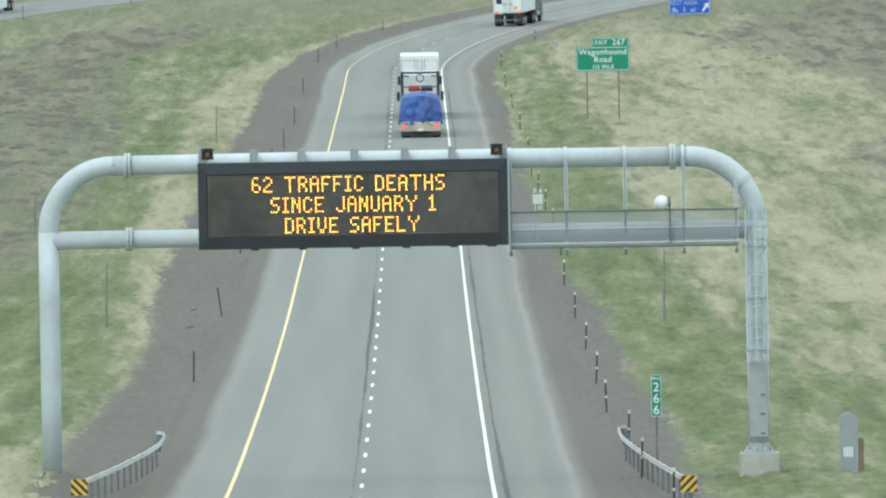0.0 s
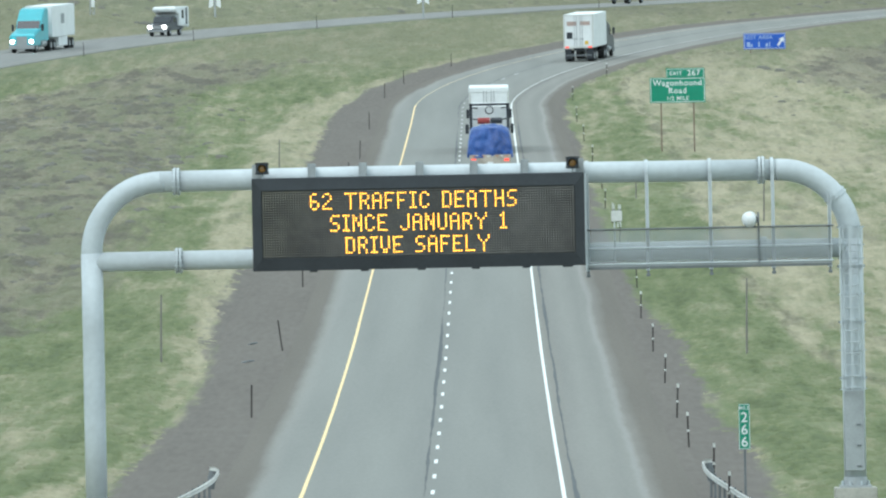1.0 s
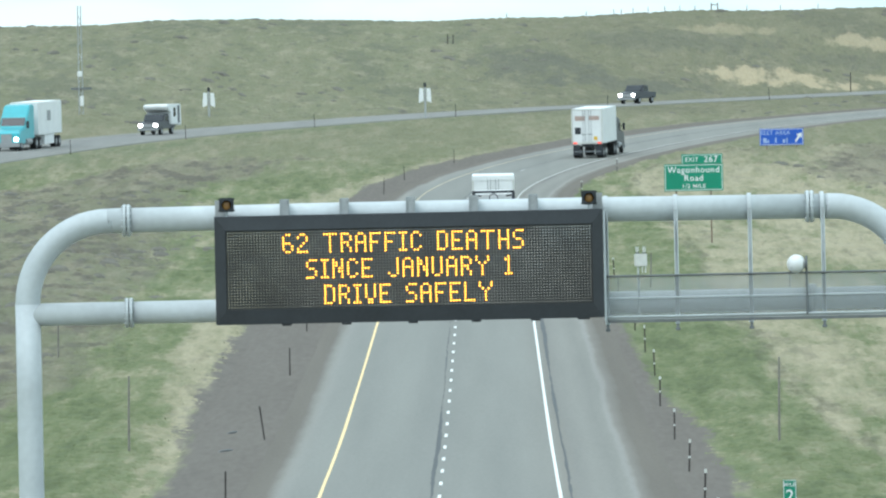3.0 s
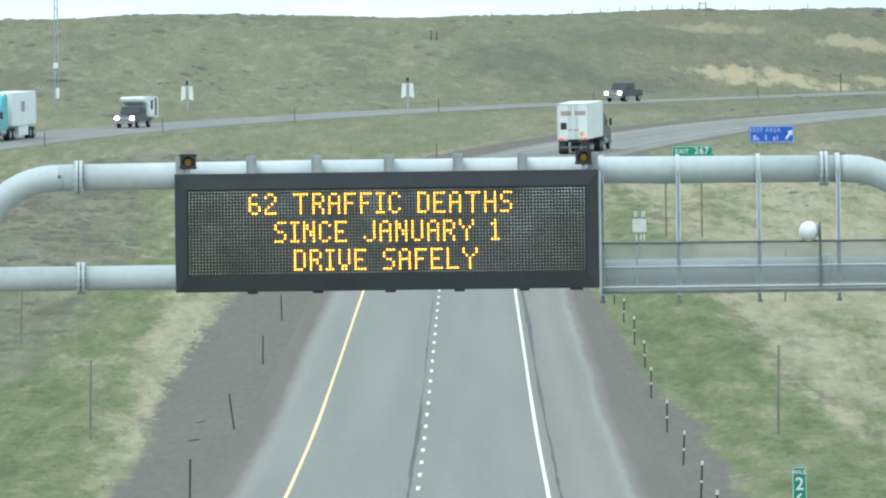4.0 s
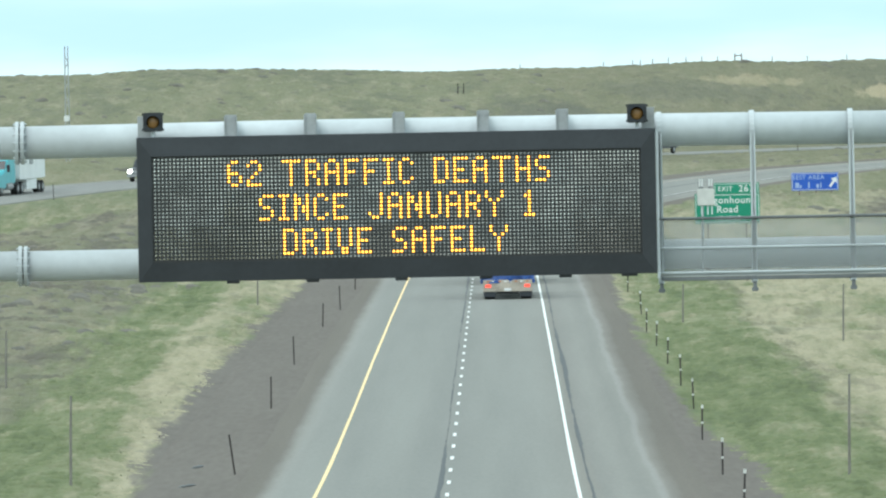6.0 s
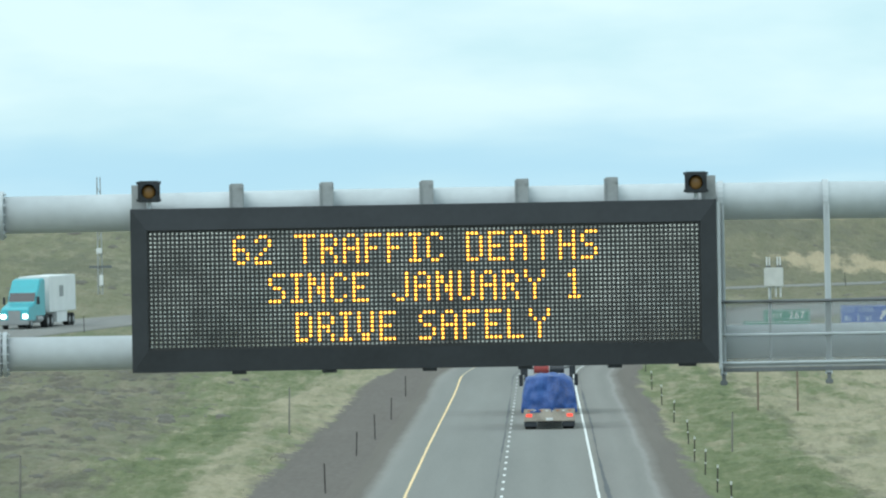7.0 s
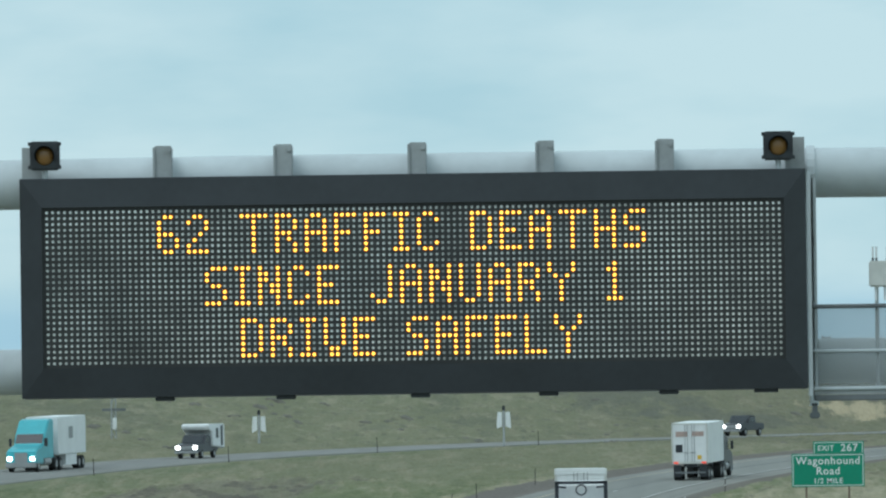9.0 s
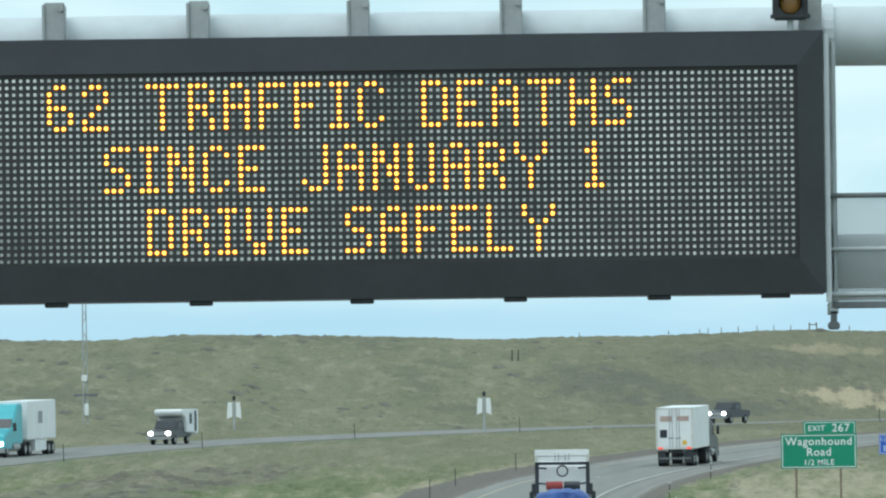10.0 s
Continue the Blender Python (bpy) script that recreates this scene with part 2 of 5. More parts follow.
def banded_material(name, bands, scale, rough, bend_off=0.0):
    """Surface whose tone runs in soft bands along the carriageway: (side offset, colour) from left to right."""
    mat = bpy.data.materials.new(name)
    mat.use_nodes = True
    n, l = mat.node_tree.nodes, mat.node_tree.links
    b = n["Principled BSDF"]
    b.inputs["Roughness"].default_value = rough
    c = n.new("ShaderNodeNewGeometry")
    xyz = n.new("ShaderNodeSeparateXYZ")
    l.new(c.outputs["Position"], xyz.inputs[0])

    def calc(op, a, v):
        m = n.new("ShaderNodeMath")
        m.operation = op
        for k, s in enumerate((a, v)):
            if isinstance(s, (int, float)):
                m.inputs[k].default_value = s
            else:
                l.new(s, m.inputs[k])
        return m.outputs[0]

    def spots(size, stretch_y, detail):
        m = n.new("ShaderNodeMapping")
        m.inputs["Scale"].default_value = (1, stretch_y, 0.2)
        l.new(c.outputs["Position"], m.inputs["Vector"])
        t = n.new("ShaderNodeTexNoise")
        t.inputs["Scale"].default_value, t.inputs["Detail"].default_value = size, detail
        l.new(m.outputs[0], t.inputs["Vector"])
        return calc("SUBTRACT", t.outputs["Fac"], 0.5)

    past = calc("MAXIMUM", calc("SUBTRACT", xyz.outputs["Y"], CURVE_Y), 0)
    off = calc("SUBTRACT", calc("SUBTRACT", xyz.outputs["X"], ROAD_X), calc("DIVIDE", calc("MULTIPLY", past, past), 2 * CURVE_R))
    off = calc("ADD", off, calc("ADD", calc("MULTIPLY", spots(0.5, 0.05, 4), 0.6), calc("MULTIPLY", spots(2.2, 0.06, 3), 0.25)))
    lo, hi = bands[0][0], bands[-1][0]
    ramp = n.new("ShaderNodeValToRGB")
    e = ramp.color_ramp.elements
    while len(e) < len(bands):
        e.new(0.5)
    for k, (o, col) in enumerate(bands):
        # loose gravel is duller than the sealed surface
        e[k].position, e[k].color = (o - lo) / (hi - lo), (*col, 0.1 if -5.25 > o or o > 6.5 else 0.5)
    l.new(calc("DIVIDE", calc("SUBTRACT", off, lo), hi - lo), ramp.inputs["Fac"])
    l.new(ramp.outputs["Alpha"], b.inputs["Specular IOR Level"])
    tone = n.new("ShaderNodeMix")
    tone.data_type, tone.blend_type = "RGBA", "MULTIPLY"
    tone.inputs[0].default_value = 1.0
    l.new(ramp.outputs[0], tone.inputs[6])
    grit = calc("ADD", calc("MULTIPLY", spots(9.0, 0.1, 3), 0.25), calc("MULTIPLY", spots(scale, 0.02, 5), 0.4))
    l.new(calc("ADD", grit, 1.0), tone.inputs[7])
    l.new(tone.outputs[2], b.inputs["Base Color"])
    bump = n.new("ShaderNodeBump")
    bump.inputs["Strength"].default_value, bump.inputs["Distance"].default_value = 0.5, 0.004
    l.new(grit, bump.inputs["Height"])
    l.new(bump.outputs[0], b.inputs["Normal"])
    return mat


M_GROUND = ground_material("prairie_ground")
M_STRAW = ground_material("straw_blades", 0.06, 0.06)
M_CLUMP = ground_material("bunch_grass", 0.0, 0.07)
M_ASPHALT = banded_material("worn_asphalt", [(-6, (0.144, 0.127, 0.107)), (-5.5, (0.147, 0.130, 0.110)), (-5.12, (0.200, 0.190, 0.167)), (-4.95, (0.206, 0.198, 0.176)), (-4.7, (0.192, 0.187, 0.167)), (-4.2, (0.190, 0.187, 0.166)), (-3.2, (0.182, 0.179, 0.160)), (-1.9, (0.193, 0.190, 0.169)), (-0.9, (0.182, 0.179, 0.160)), (0, (0.177, 0.174, 0.156)), (0.9, (0.192, 0.189, 0.168)), (1.9, (0.182, 0.179, 0.160)), (2.8, (0.193, 0.189, 0.168)), (3.6, (0.184, 0.178, 0.157)), (3.95, (0.176, 0.163, 0.138)), (4.3, (0.182, 0.173, 0.153)), (4.9, (0.200, 0.192, 0.168)), (5.5, (0.175, 0.167, 0.147)), (5.82, (0.186, 0.178, 0.156)), (5.96, (0.226, 0.214, 0.190)), (6.06, (0.222, 0.210, 0.186)), (6.22, (0.162, 0.146, 0.124)), (6.62, (0.144, 0.127, 0.107)), (7.2, (0.144, 0.127, 0.107))], 0.6, 0.85)
M_FAR_ASPHALT = material("far_asphalt", shades(0.185, 0.180, 0.165, 0.10), 0.85, 0, 0.5, 0.003, 6, 9, (1, 0.04, 1))
M_TAR = material("tar_seal", shades(0.03, 0.032, 0.032, 0.3), 0.6, 0, 0.8)
M_WHITE_LINE = material("white_road_paint", shades(0.72, 0.72, 0.69, 0.1), 0.7, 0, 1.5)
M_YELLOW_LINE = material("yellow_road_paint", shades(0.82, 0.60, 0.30, 0.06), 0.7, 0, 1.5)
M_BRIGHT_STEEL = material("bright_galvanised_rail", shades(0.74, 0.73, 0.70, 0.12), 0.5, 0.1, 1.2)
M_STEEL = material("galvanised_steel", shades(0.50, 0.535, 0.545, 0.10), 0.62, 0.12, 0.9, 0.0, 6, 6)
M_CHANNEL = material("dull_galvanised_channel", shades(0.36, 0.375, 0.375, 0.15), 0.55, 0.2, 2.0)
M_FADED_YELLOW = material("faded_yellow_paint", shades(0.42, 0.36, 0.25, 0.2), 0.8, 0, 0.5)
M_FADED_WHITE = material("faded_white_paint", shades(0.45, 0.45, 0.43, 0.2), 0.8, 0, 0.5)
M_GRIME = material("grimy_trailer_paint", shades(0.40, 0.35, 0.29, 0.3), 0.7, 0, 1.5)
M_WORN_LINE = material("worn_far_line", shades(0.25, 0.24, 0.2, 0.2), 0.8, 0, 0.3)
M_DARK_STEEL = material("weathered_steel", shades(0.16, 0.17, 0.175, 0.2), 0.6, 0.3, 1.5)
M_RUST = material("rusty_post_steel", shades(0.05, 0.042, 0.04, 0.3), 0.8, 0.2, 3)
M_CONCRETE = material("pale_concrete", shades(0.42, 0.40, 0.35, 0.2), 0.9, 0, 1.2, 0.01)
M_BLACK = material("matt_black_housing", shades(0.027, 0.030, 0.034, 0.2), 0.42, 0, 1.2)
M_FACE = material("sign_face_black", shades(0.028, 0.027, 0.026, 0.25), 0.35, 0, 0.9)
M_RUBBER = material("tyre_rubber", shades(0.02, 0.02, 0.02, 0.3), 0.8, 0, 4)
M_WHITE = material("white_paint", shades(0.74, 0.75, 0.74, 0.06), 0.4, 0, 0.8)
M_DIRTY_WHITE = material("road_grimed_white_paint", shades(0.60, 0.60, 0.56, 0.14), 0.5, 0, 0.9)
M_TEAL = material("teal_paint", shades(0.075, 0.40, 0.45, 0.1), 0.3, 0, 0.8)
M_RED_ROLL = material("dull_red_cloth", shades(0.28, 0.05, 0.045, 0.2), 0.8, 0, 3)
M_ORANGE = material("orange_brown_stripe", shades(0.50, 0.20, 0.11, 0.15), 0.5, 0, 2)
M_DARK = material("dark_paint", shades(0.03, 0.033, 0.04, 0.2), 0.35, 0, 1)
M_GREY = material("grey_panel", shades(0.30, 0.31, 0.31, 0.12), 0.55, 0, 1)
M_TARP = material("blue_tarpaulin", [(0.010, 0.034, 0.13), (0.019, 0.066, 0.25), (0.04, 0.115, 0.36)], 0.5, 0, 1.3, 0.06)
M_GREEN = material("green_sign_sheeting", shades(0.006, 0.235, 0.135, 0.08), 0.4, 0, 0.6)
M_BLUE = material("blue_sign_sheeting", shades(0.02, 0.10, 0.50, 0.08), 0.4, 0, 0.6)
M_PALE_BLUE = material("faded_white_on_blue", shades(0.34, 0.44, 0.68, 0.1), 0.5, 0, 2)
M_YELLOW = material("yellow_sheeting", shades(0.72, 0.46, 0.05, 0.08), 0.45, 0, 2)
M_WOOD = material("weathered_wood", shades(0.20, 0.15, 0.11, 0.25), 0.85, 0, 2.5)
M_GREY_WOOD = material("grey_weathered_wood", shades(0.2, 0.185, 0.16, 0.2), 0.9, 0, 2.5)
M_GLASSY = material("tinted_window", shades(0.02, 0.025, 0.03, 0.2), 0.1, 0, 1)
# the wide tone spread paints patchy reflections into the lens colour
M_DOT = material("unlit_lamp_lens", shades(0.47, 0.44, 0.40, 0.6), 0.05, 0.85, 0.8, 0, 5, 4)
M_SAGE = material("sagebrush", [(0.085, 0.078, 0.06), (0.112, 0.103, 0.08), (0.145, 0.134, 0.104)], 0.95, 0, 0.8, 0, 4, 6)


def glow(name, color, strength):
    mat = bpy.data.materials.new(name)
    mat.use_nodes = True
    b = mat.node_tree.nodes["Principled BSDF"]
    b.inputs["Base Color"].default_value = (*[0.5 * v for v in color], 1)
    b.inputs["Emission Color"].default_value = (*color, 1)
    b.inputs["Emission Strength"].default_value = strength
    return mat


M_LIT = glow("lit_amber_lamp", (1.0, 0.55, 0.06), 3.9)
M_LIT_RIM = glow("lit_amber_halo", (1.0, 0.23, 0.008), 0.42)
M_TAIL = glow("red_tail_lamp", (1.0, 0.10, 0.06), 0.9)
M_HEAD = glow("lit_headlamp", (1.0, 0.97, 0.9), 6.0)
M_AMBER = material("unlit_amber_lens", shades(0.24, 0.125, 0.035, 0.2), 0.25, 0, 4)


def screen_material():
    """Fine expanded-metal mesh, seen through."""
    mat = bpy.data.materials.new("expanded_metal_mesh")
    mat.use_nodes = True
    n, l = mat.node_tree.nodes, mat.node_tree.links
    b = n["Principled BSDF"]
    b.inputs["Base Color"].default_value = (0.36, 0.38, 0.38, 1)
    b.inputs["Roughness"].default_value = 0.7
    clear = n.new("ShaderNodeBsdfTransparent")
    mix = n.new("ShaderNodeMixShader")
    mix.inputs[0].default_value = 0.32
    l.new(clear.outputs[0], mix.inputs[1])
    l.new(b.outputs[0], mix.inputs[2])
    l.new(mix.outputs[0], n["Material Output"].inputs["Surface"])
    return mat


M_SCREEN = screen_material()


# ---- helpers for things ----
def mesh_of(bm, name, smooth=False):
    me = bpy.data.meshes.new(name)
    bm.to_mesh(me)
    bm.free()
    if smooth:
        for p in me.polygons:
            p.use_smooth = True
    return me


def part(name, bm, mat, parent=None, label="", smooth=False):
    me = mesh_of(bm, name, smooth)
    me.materials.append(mat)
    ob = new(name, me)
    if parent is not None:
        ob.parent = parent
    if label:
        ob["label"] = label
    return ob


def thing(name, label, category, group="", at=(0, 0, 0), kind=""):
    ob = new(name)
    ob.location = at
    return tagged(ob, label, category, group, kind)


def box(bm, x0, x1, y0, y1, z0, z1, bevel=0.0):
    r = bmesh.ops.create_cube(bm, size=1, matrix=Matrix.Translation(((x0 + x1) / 2, (y0 + y1) / 2, (z0 + z1) / 2)) @ Matrix.Diagonal((x1 - x0, y1 - y0, z1 - z0, 1)))
    if bevel:
        bmesh.ops.bevel(bm, geom=list({e for v in r["verts"] for e in v.link_edges}), offset=bevel, segments=2, affect="EDGES")
    return bm


def boxed(*a, **k):
    return box(bmesh.new(), *a, **k)


def tube(bm, pts, r, seg=16, caps=True):
    """A tube of radius r (or one radius a point) along points."""
    pts = [Vector(p) for p in pts]
    rings = []
    for k, p in enumerate(pts):
        d = (pts[min(k + 1, len(pts) - 1)] - pts[max(k - 1, 0)]).normalized()
        side = d.cross(Vector((0, 1, 0.01))).normalized() if abs(d.y) < 0.9 else d.cross(Vector((0, 0, 1))).normalized()
        up = side.cross(d)
        rr = r[k] if isinstance(r, (list, tuple)) else r
        rings.append([bm.verts.new(p + rr * (math.cos(2 * math.pi * j / seg) * side + math.sin(2 * math.pi * j / seg) * up)) for j in range(seg)])
    for a, b in zip(rings, rings[1:]):
        for j in range(seg):
            bm.faces.new((a[j], a[(j + 1) % seg], b[(j + 1) % seg], b[j]))
    if caps:
        bm.faces.new(rings[0][::-1])
        bm.faces.new(rings[-1])
    bmesh.ops.recalc_face_normals(bm, faces=bm.faces)
    return bm


def tubed(*a, **k):
    return tube(bmesh.new(), *a, **k)


# ---- lie of the land ----
PROFILE = [(-5000, 24), (-800, 21), (-600, 20.5), (-480, 18), (-340, 11.3), (-226, 5.5), (-134, 2.4), (-60, 0.75), (0, 0.0), (80, 0.25), (155, 0.95), (222, 2.1), (300, 3.55), (400, 5.3),
           (500, 6.9), (570, 8.05), (640, 9.6), (735, 12.6), (820, 15.3), (920, 17.6), (1010, 19.2), (1400, 27), (5000, 60)]
PY, PZ = np.array(PROFILE, float).T


def level(y):
    """Height of the road grade at distance y along the valley, smoothed."""
    y = np.asarray(y, float)
    out = 0
    for k, w in ((-28, 1), (-14, 2), (0, 2), (14, 2), (28, 1)):
        out = out + w * np.interp(y + k, PY, PZ)
    return out / 8


LEVEL_0 = float(level(0.0))


def east_x(y):
    return ROAD_X + np.maximum(np.asarray(y, float) - CURVE_Y, 0) ** 2 / (2 * CURVE_R)


def west_y(x):
    return CURVE_Y + np.sqrt(np.maximum((np.asarray(x, float) - WEST_OFF) * 2 * CURVE_R, 0))


def west_x(y):
    return WEST_OFF + np.maximum(np.asarray(y, float) - CURVE_Y, 0) ** 2 / (2 * CURVE_R)


def step(a, b, v):
    t = np.clip((np.asarray(v, float) - a) / (b - a), 0, 1)
    return t * t * (3 - 2 * t)


def waves(x, y):
    """Gentle rolling, metres, about -1 to 1."""
    return (np.sin(x * 0.19 + 0.031 * y + 1.3) * np.sin(y * 0.047 - 0.6 + 0.05 * x) + 0.6 * np.sin(x * 0.47 - y * 0.083 + 2.1) * np.sin(y * 0.11 + 0.4)
            + 0.35 * np.sin(x * 1.1 + y * 0.23) * np.sin(y * 0.31 - x * 0.4)) / 1.7


def land(x, y):
    """Height of the ground."""
    x, y = np.asarray(x, float), np.asarray(y, float)
    z = level(y) - LEVEL_0
    toe = west_y(np.maximum(x + 11, WEST_OFF))
    z_toe = level(toe) - LEVEL_0
    crest = 30.0 + 0.55 * np.exp(-((x + 31) / 12) ** 2) + 0.47 * step(0, 26, x) + 0.06 * np.sin(x * 0.31)
    u = np.clip((y - toe) / np.maximum(1168 - toe, 1), 0, 1)
    rise = z_toe + (crest - z_toe) * (0.25 * u + 0.75 * u * u * (3 - 2 * u) + 0.35 * u * (1 - u))
    zh = np.where(y > toe, rise - 0.02 * np.clip(y - 1168, 0, None), z)
    de = np.abs(x - east_x(y))
    dw = np.abs(x - west_x(y)) + np.where(y < 640, 30, 0)
    off = np.minimum(step(8, 20, de), step(8, 22, dw))
    z = zh + off * waves(x, y) * 0.42 * step(-40, 20, y) * (1 - 0.7 * step(1080, 1150, y))
    # shallow side ditches and low banks beside the carriageway
    dl = east_x(y) - x
    z = z + np.where(y < 620, 0.25 * step(8.5, 12, de) - 0.1 * np.exp(-((de - 9.5) / 1.2) ** 2), 0) * step(640, 560, y)
    z = z + 0.8 * np.exp(-((x + 9.4) / 1.6) ** 4 - ((y - 1) / 10) ** 2)
    z = z + np.where(y < 640, 0.7 * step(14, 26, dl) * step(20, 120, y), 0)
    return z


def ground_z(x, y):
    return float(land(x, y))


def zone_fields(x, y):
    """How deep a place lies in each kind of cover, in metres: above 0 inside it."""
    x, y = np.asarray(x, float), np.asarray(y, float)
    o, w = x - east_x(y), x - west_x(y)
    left = np.interp(y, [-60, 0, 40, 63, 115, 150, 185, 237, 400, 480, 563, 630, 700, 740], [-8.3, -8.9, -9.7, -9.1, -9.1, -9.5, -10.0, -10.2, -10.1, -9.9, -10.1, -9.4, -9.7, -9.9])
    right = np.interp(y, [-60, 7, 40, 67, 99, 134, 170, 221, 391, 490, 680], [9.3, 9.8, 10.1, 9.8, 9.5, 9.4, 9.2, 8.1, 7.8, 8.1, 7.7])
    gravel = np.minimum(o - left, right - o)
    # thin soil with tufts in it by the gantry's feet
    gravel = np.where((o > 8.4) & (y < 80), np.minimum(gravel, 0.35), gravel)
    # dry fringe of the median, widening up the valley
    dry = np.interp(y, [-20, 5, 45, 60, 130, 190, 264, 387, 486, 630, 665, 700], [-14, -13, -10.2, -9.2, -9.6, -10.6, -12.2, -13.4, -13.6, -13.6, -11.2, -11.1])
    fringe = np.minimum(o - dry, left - o + 0.6)
    # straw meadow beyond the green verge
    verge = np.interp(y, [-60, 40, 75, 106, 136, 166, 216, 349, 391, 473, 558, 640, 708], [24, 21, 18, 15.5, 14.2, 13.6, 13.2, 13.2, 13.2, 12.9, 13.6, 12.0, 9.5])
    meadow = np.minimum(o - verge, 0.12 * (745 - y))
    straw = np.maximum(fringe, meadow)
    # brush: on the bank beyond the median swale, and up the valley past the meadow
    bank = np.interp(y, [120, 180, 247, 315, 392, 563, 640, 715], [-34, -18, -15.2, -17.1, -16.9, -20.3, -22, -23])
    bank = np.minimum(np.minimum(bank - o, np.where(y > 560, w - 20, 9)), 0.12 * (740 - y))
    east = o - np.interp(y, [250, 300, 335, 400, 470, 560, 630, 670, 700, 860], [40, 29, 26, 30, 36, 34, 32, 25, 23, 24])
    brush = np.maximum(bank, np.minimum(east, 0.1 * np.minimum(y - 250, 850 - y)))
    green = np.where(o < 0, np.minimum(dry - o, -bank), np.minimum(o - right - 0.3, verge - o))
    green = np.minimum(green, 0.05 * (700 - y))
    green = np.where((o > 0) & (y < 150), np.minimum(green, 0.3 + 0.005 * np.maximum(y, 0)), green)
    green = np.where((o < 0) & (y > 225) & (y < 375), np.minimum(green, 0.15), green)
    green = np.where((o > 0) & (y > 210), np.minimum(green, 0.5), green)
    copse = 1 - ((o - 15) / 5.5) ** 2 - ((y - 716) / 24) ** 2
    return {"gravel": gravel, "straw": straw, "brush": brush, "green": np.maximum(green, 2.5 * copse)}


def lay_zones(me):
    co = np.empty(len(me.vertices) * 3)
    me.vertices.foreach_get("co", co)
    co = co.reshape(-1, 3)
    for key, depth in zone_fields(co[:, 0], co[:, 1]).items():
        me.attributes.new(key, "FLOAT", "POINT").data.foreach_set("value", np.clip(depth, -9, 9).astype(np.float32))


def spread(lo, hi, fine, reach, grow=1.35):
    a = list(np.arange(lo, hi + 1e-6, fine))
    d, v = fine, hi
    while v < reach:
        d *= grow
        v += d
        a.append(v)
    d, v = fine, lo
    while v > -reach:
        d *= grow
        v -= d
        a.insert(0, v)
    return np.array(a)


gx = spread(-70, 90, 1.5, 4500)
gx = np.unique(np.concatenate([gx[np.abs(gx) > 20.5], np.arange(-20, 20.1, 0.5)]))
gy = spread(-420, 1260, 2.5, 4500)
X, Y = np.meshgrid(gx, gy)
Z = land(X, Y)
nx = len(gx)
idx = np.arange(len(gy) * nx).reshape(len(gy), nx)
quads = np.stack([idx[:-1, :-1], idx[:-1, 1:], idx[1:, 1:], idx[1:, :-1]], -1).reshape(-1, 4)
me = bpy.data.meshes.new("ground")
me.from_pydata(np.stack([X, Y, Z], -1).reshape(-1, 3).tolist(), [], quads.tolist())
me.polygons.foreach_set("use_smooth", [True] * len(me.polygons))
me.materials.append(M_GROUND)
lay_zones(me)
tagged(new("ground", me), "rolling spring prairie ground of green and tan grass", "ground", kind="structure")


def strip(name, center, offs, ys, lift, mat, ragged=0.0, seed=0, columns=(), feather=(0.05, -0.12)):
    """A band along a carriageway between two side offsets, with edges turned down into the ground."""
    vs, fs = [], []
    a, b = offs
    for k, y in enumerate(ys):
        cx = float(center(y))
        slope = float(center(y + 1) - center(y - 1)) / 2
        n = math.hypot(1, slope)
        ra = ragged * noise.noise((y * 0.02, seed, 0.3)) + ragged * 0.5 * noise.noise((y * 0.09, seed, 5.3))
        rb = ragged * noise.noise((y * 0.02, seed, 9.3)) + ragged * 0.5 * noise.noise((y * 0.09, seed, 15.3))
        zz = float(level(y) - LEVEL_0)
        ra += ragged * 0.35 * (noise.noise((y * 0.37, seed, 25.3)) + noise.noise((y * 0.9, seed, 45.3)))
        rb += ragged * 0.35 * (noise.noise((y * 0.37, seed, 35.3)) + noise.noise((y * 0.9, seed, 55.3)))
        p, q = a + ra, b + rb
        across = [(p - feather[0], feather[1]), (p, lift)] + [(o, lift) for o in columns] + [(q, lift), (q + feather[0], feather[1])]
        for o, dz in across:
            vs.append((cx + o * n, y, zz + dz))
        if k:
            w = len(across)
            i = w * k
            for j in range(w - 1):
                fs.append((i - w + j, i - w + 1 + j, i + 1 + j, i + j))
    me = bpy.data.meshes.new(name)
    me.from_pydata(vs, [], fs)
    me.materials.append(mat)
    return new(name, me)


GRAVEL_YS = np.concatenate([np.arange(-700, -40, 10), np.arange(-40, 700, 0.8), np.arange(700, 1150, 2.5)])
EAST_YS = np.concatenate([np.arange(-700, -400, 10), np.arange(-400, 1150, 2.5)])
tagged(strip("road", east_x, (-5.85, 7.0), GRAVEL_YS, 0.05, M_ASPHALT, 0.08, 13, feather=(0.5, 0.01)), "two-lane grey asphalt carriageway curving away uphill", "road", kind="structure")
shoulder = strip("road_shoulder", east_x, (-8.8, 7.8), EAST_YS, 0.02, M_GROUND, 0.1, 3, (-7.6, -6.6, -5, 5, 5.8, 6.8), (1.1, -0.12))
lay_zones(shoulder.data)
tagged(shoulder, "reddish gravel shoulder beside the carriageway", "shoulder", kind="structure")
WEST_YS = np.arange(640, 1150, 3.0)
tagged(strip("road_west", west_x, (-6.2, 5.2), WEST_YS, 0.06, M_FAR_ASPHALT), "far grey asphalt carriageway crossing below the hill", "road", kind="structure")
LINES = [("edge_line", -3.695, -3.59, M_YELLOW_LINE, "solid yellow edge line on the median side"), ("edge_line", 3.775, 3.885, M_WHITE_LINE, "solid white edge line on the shoulder side")]
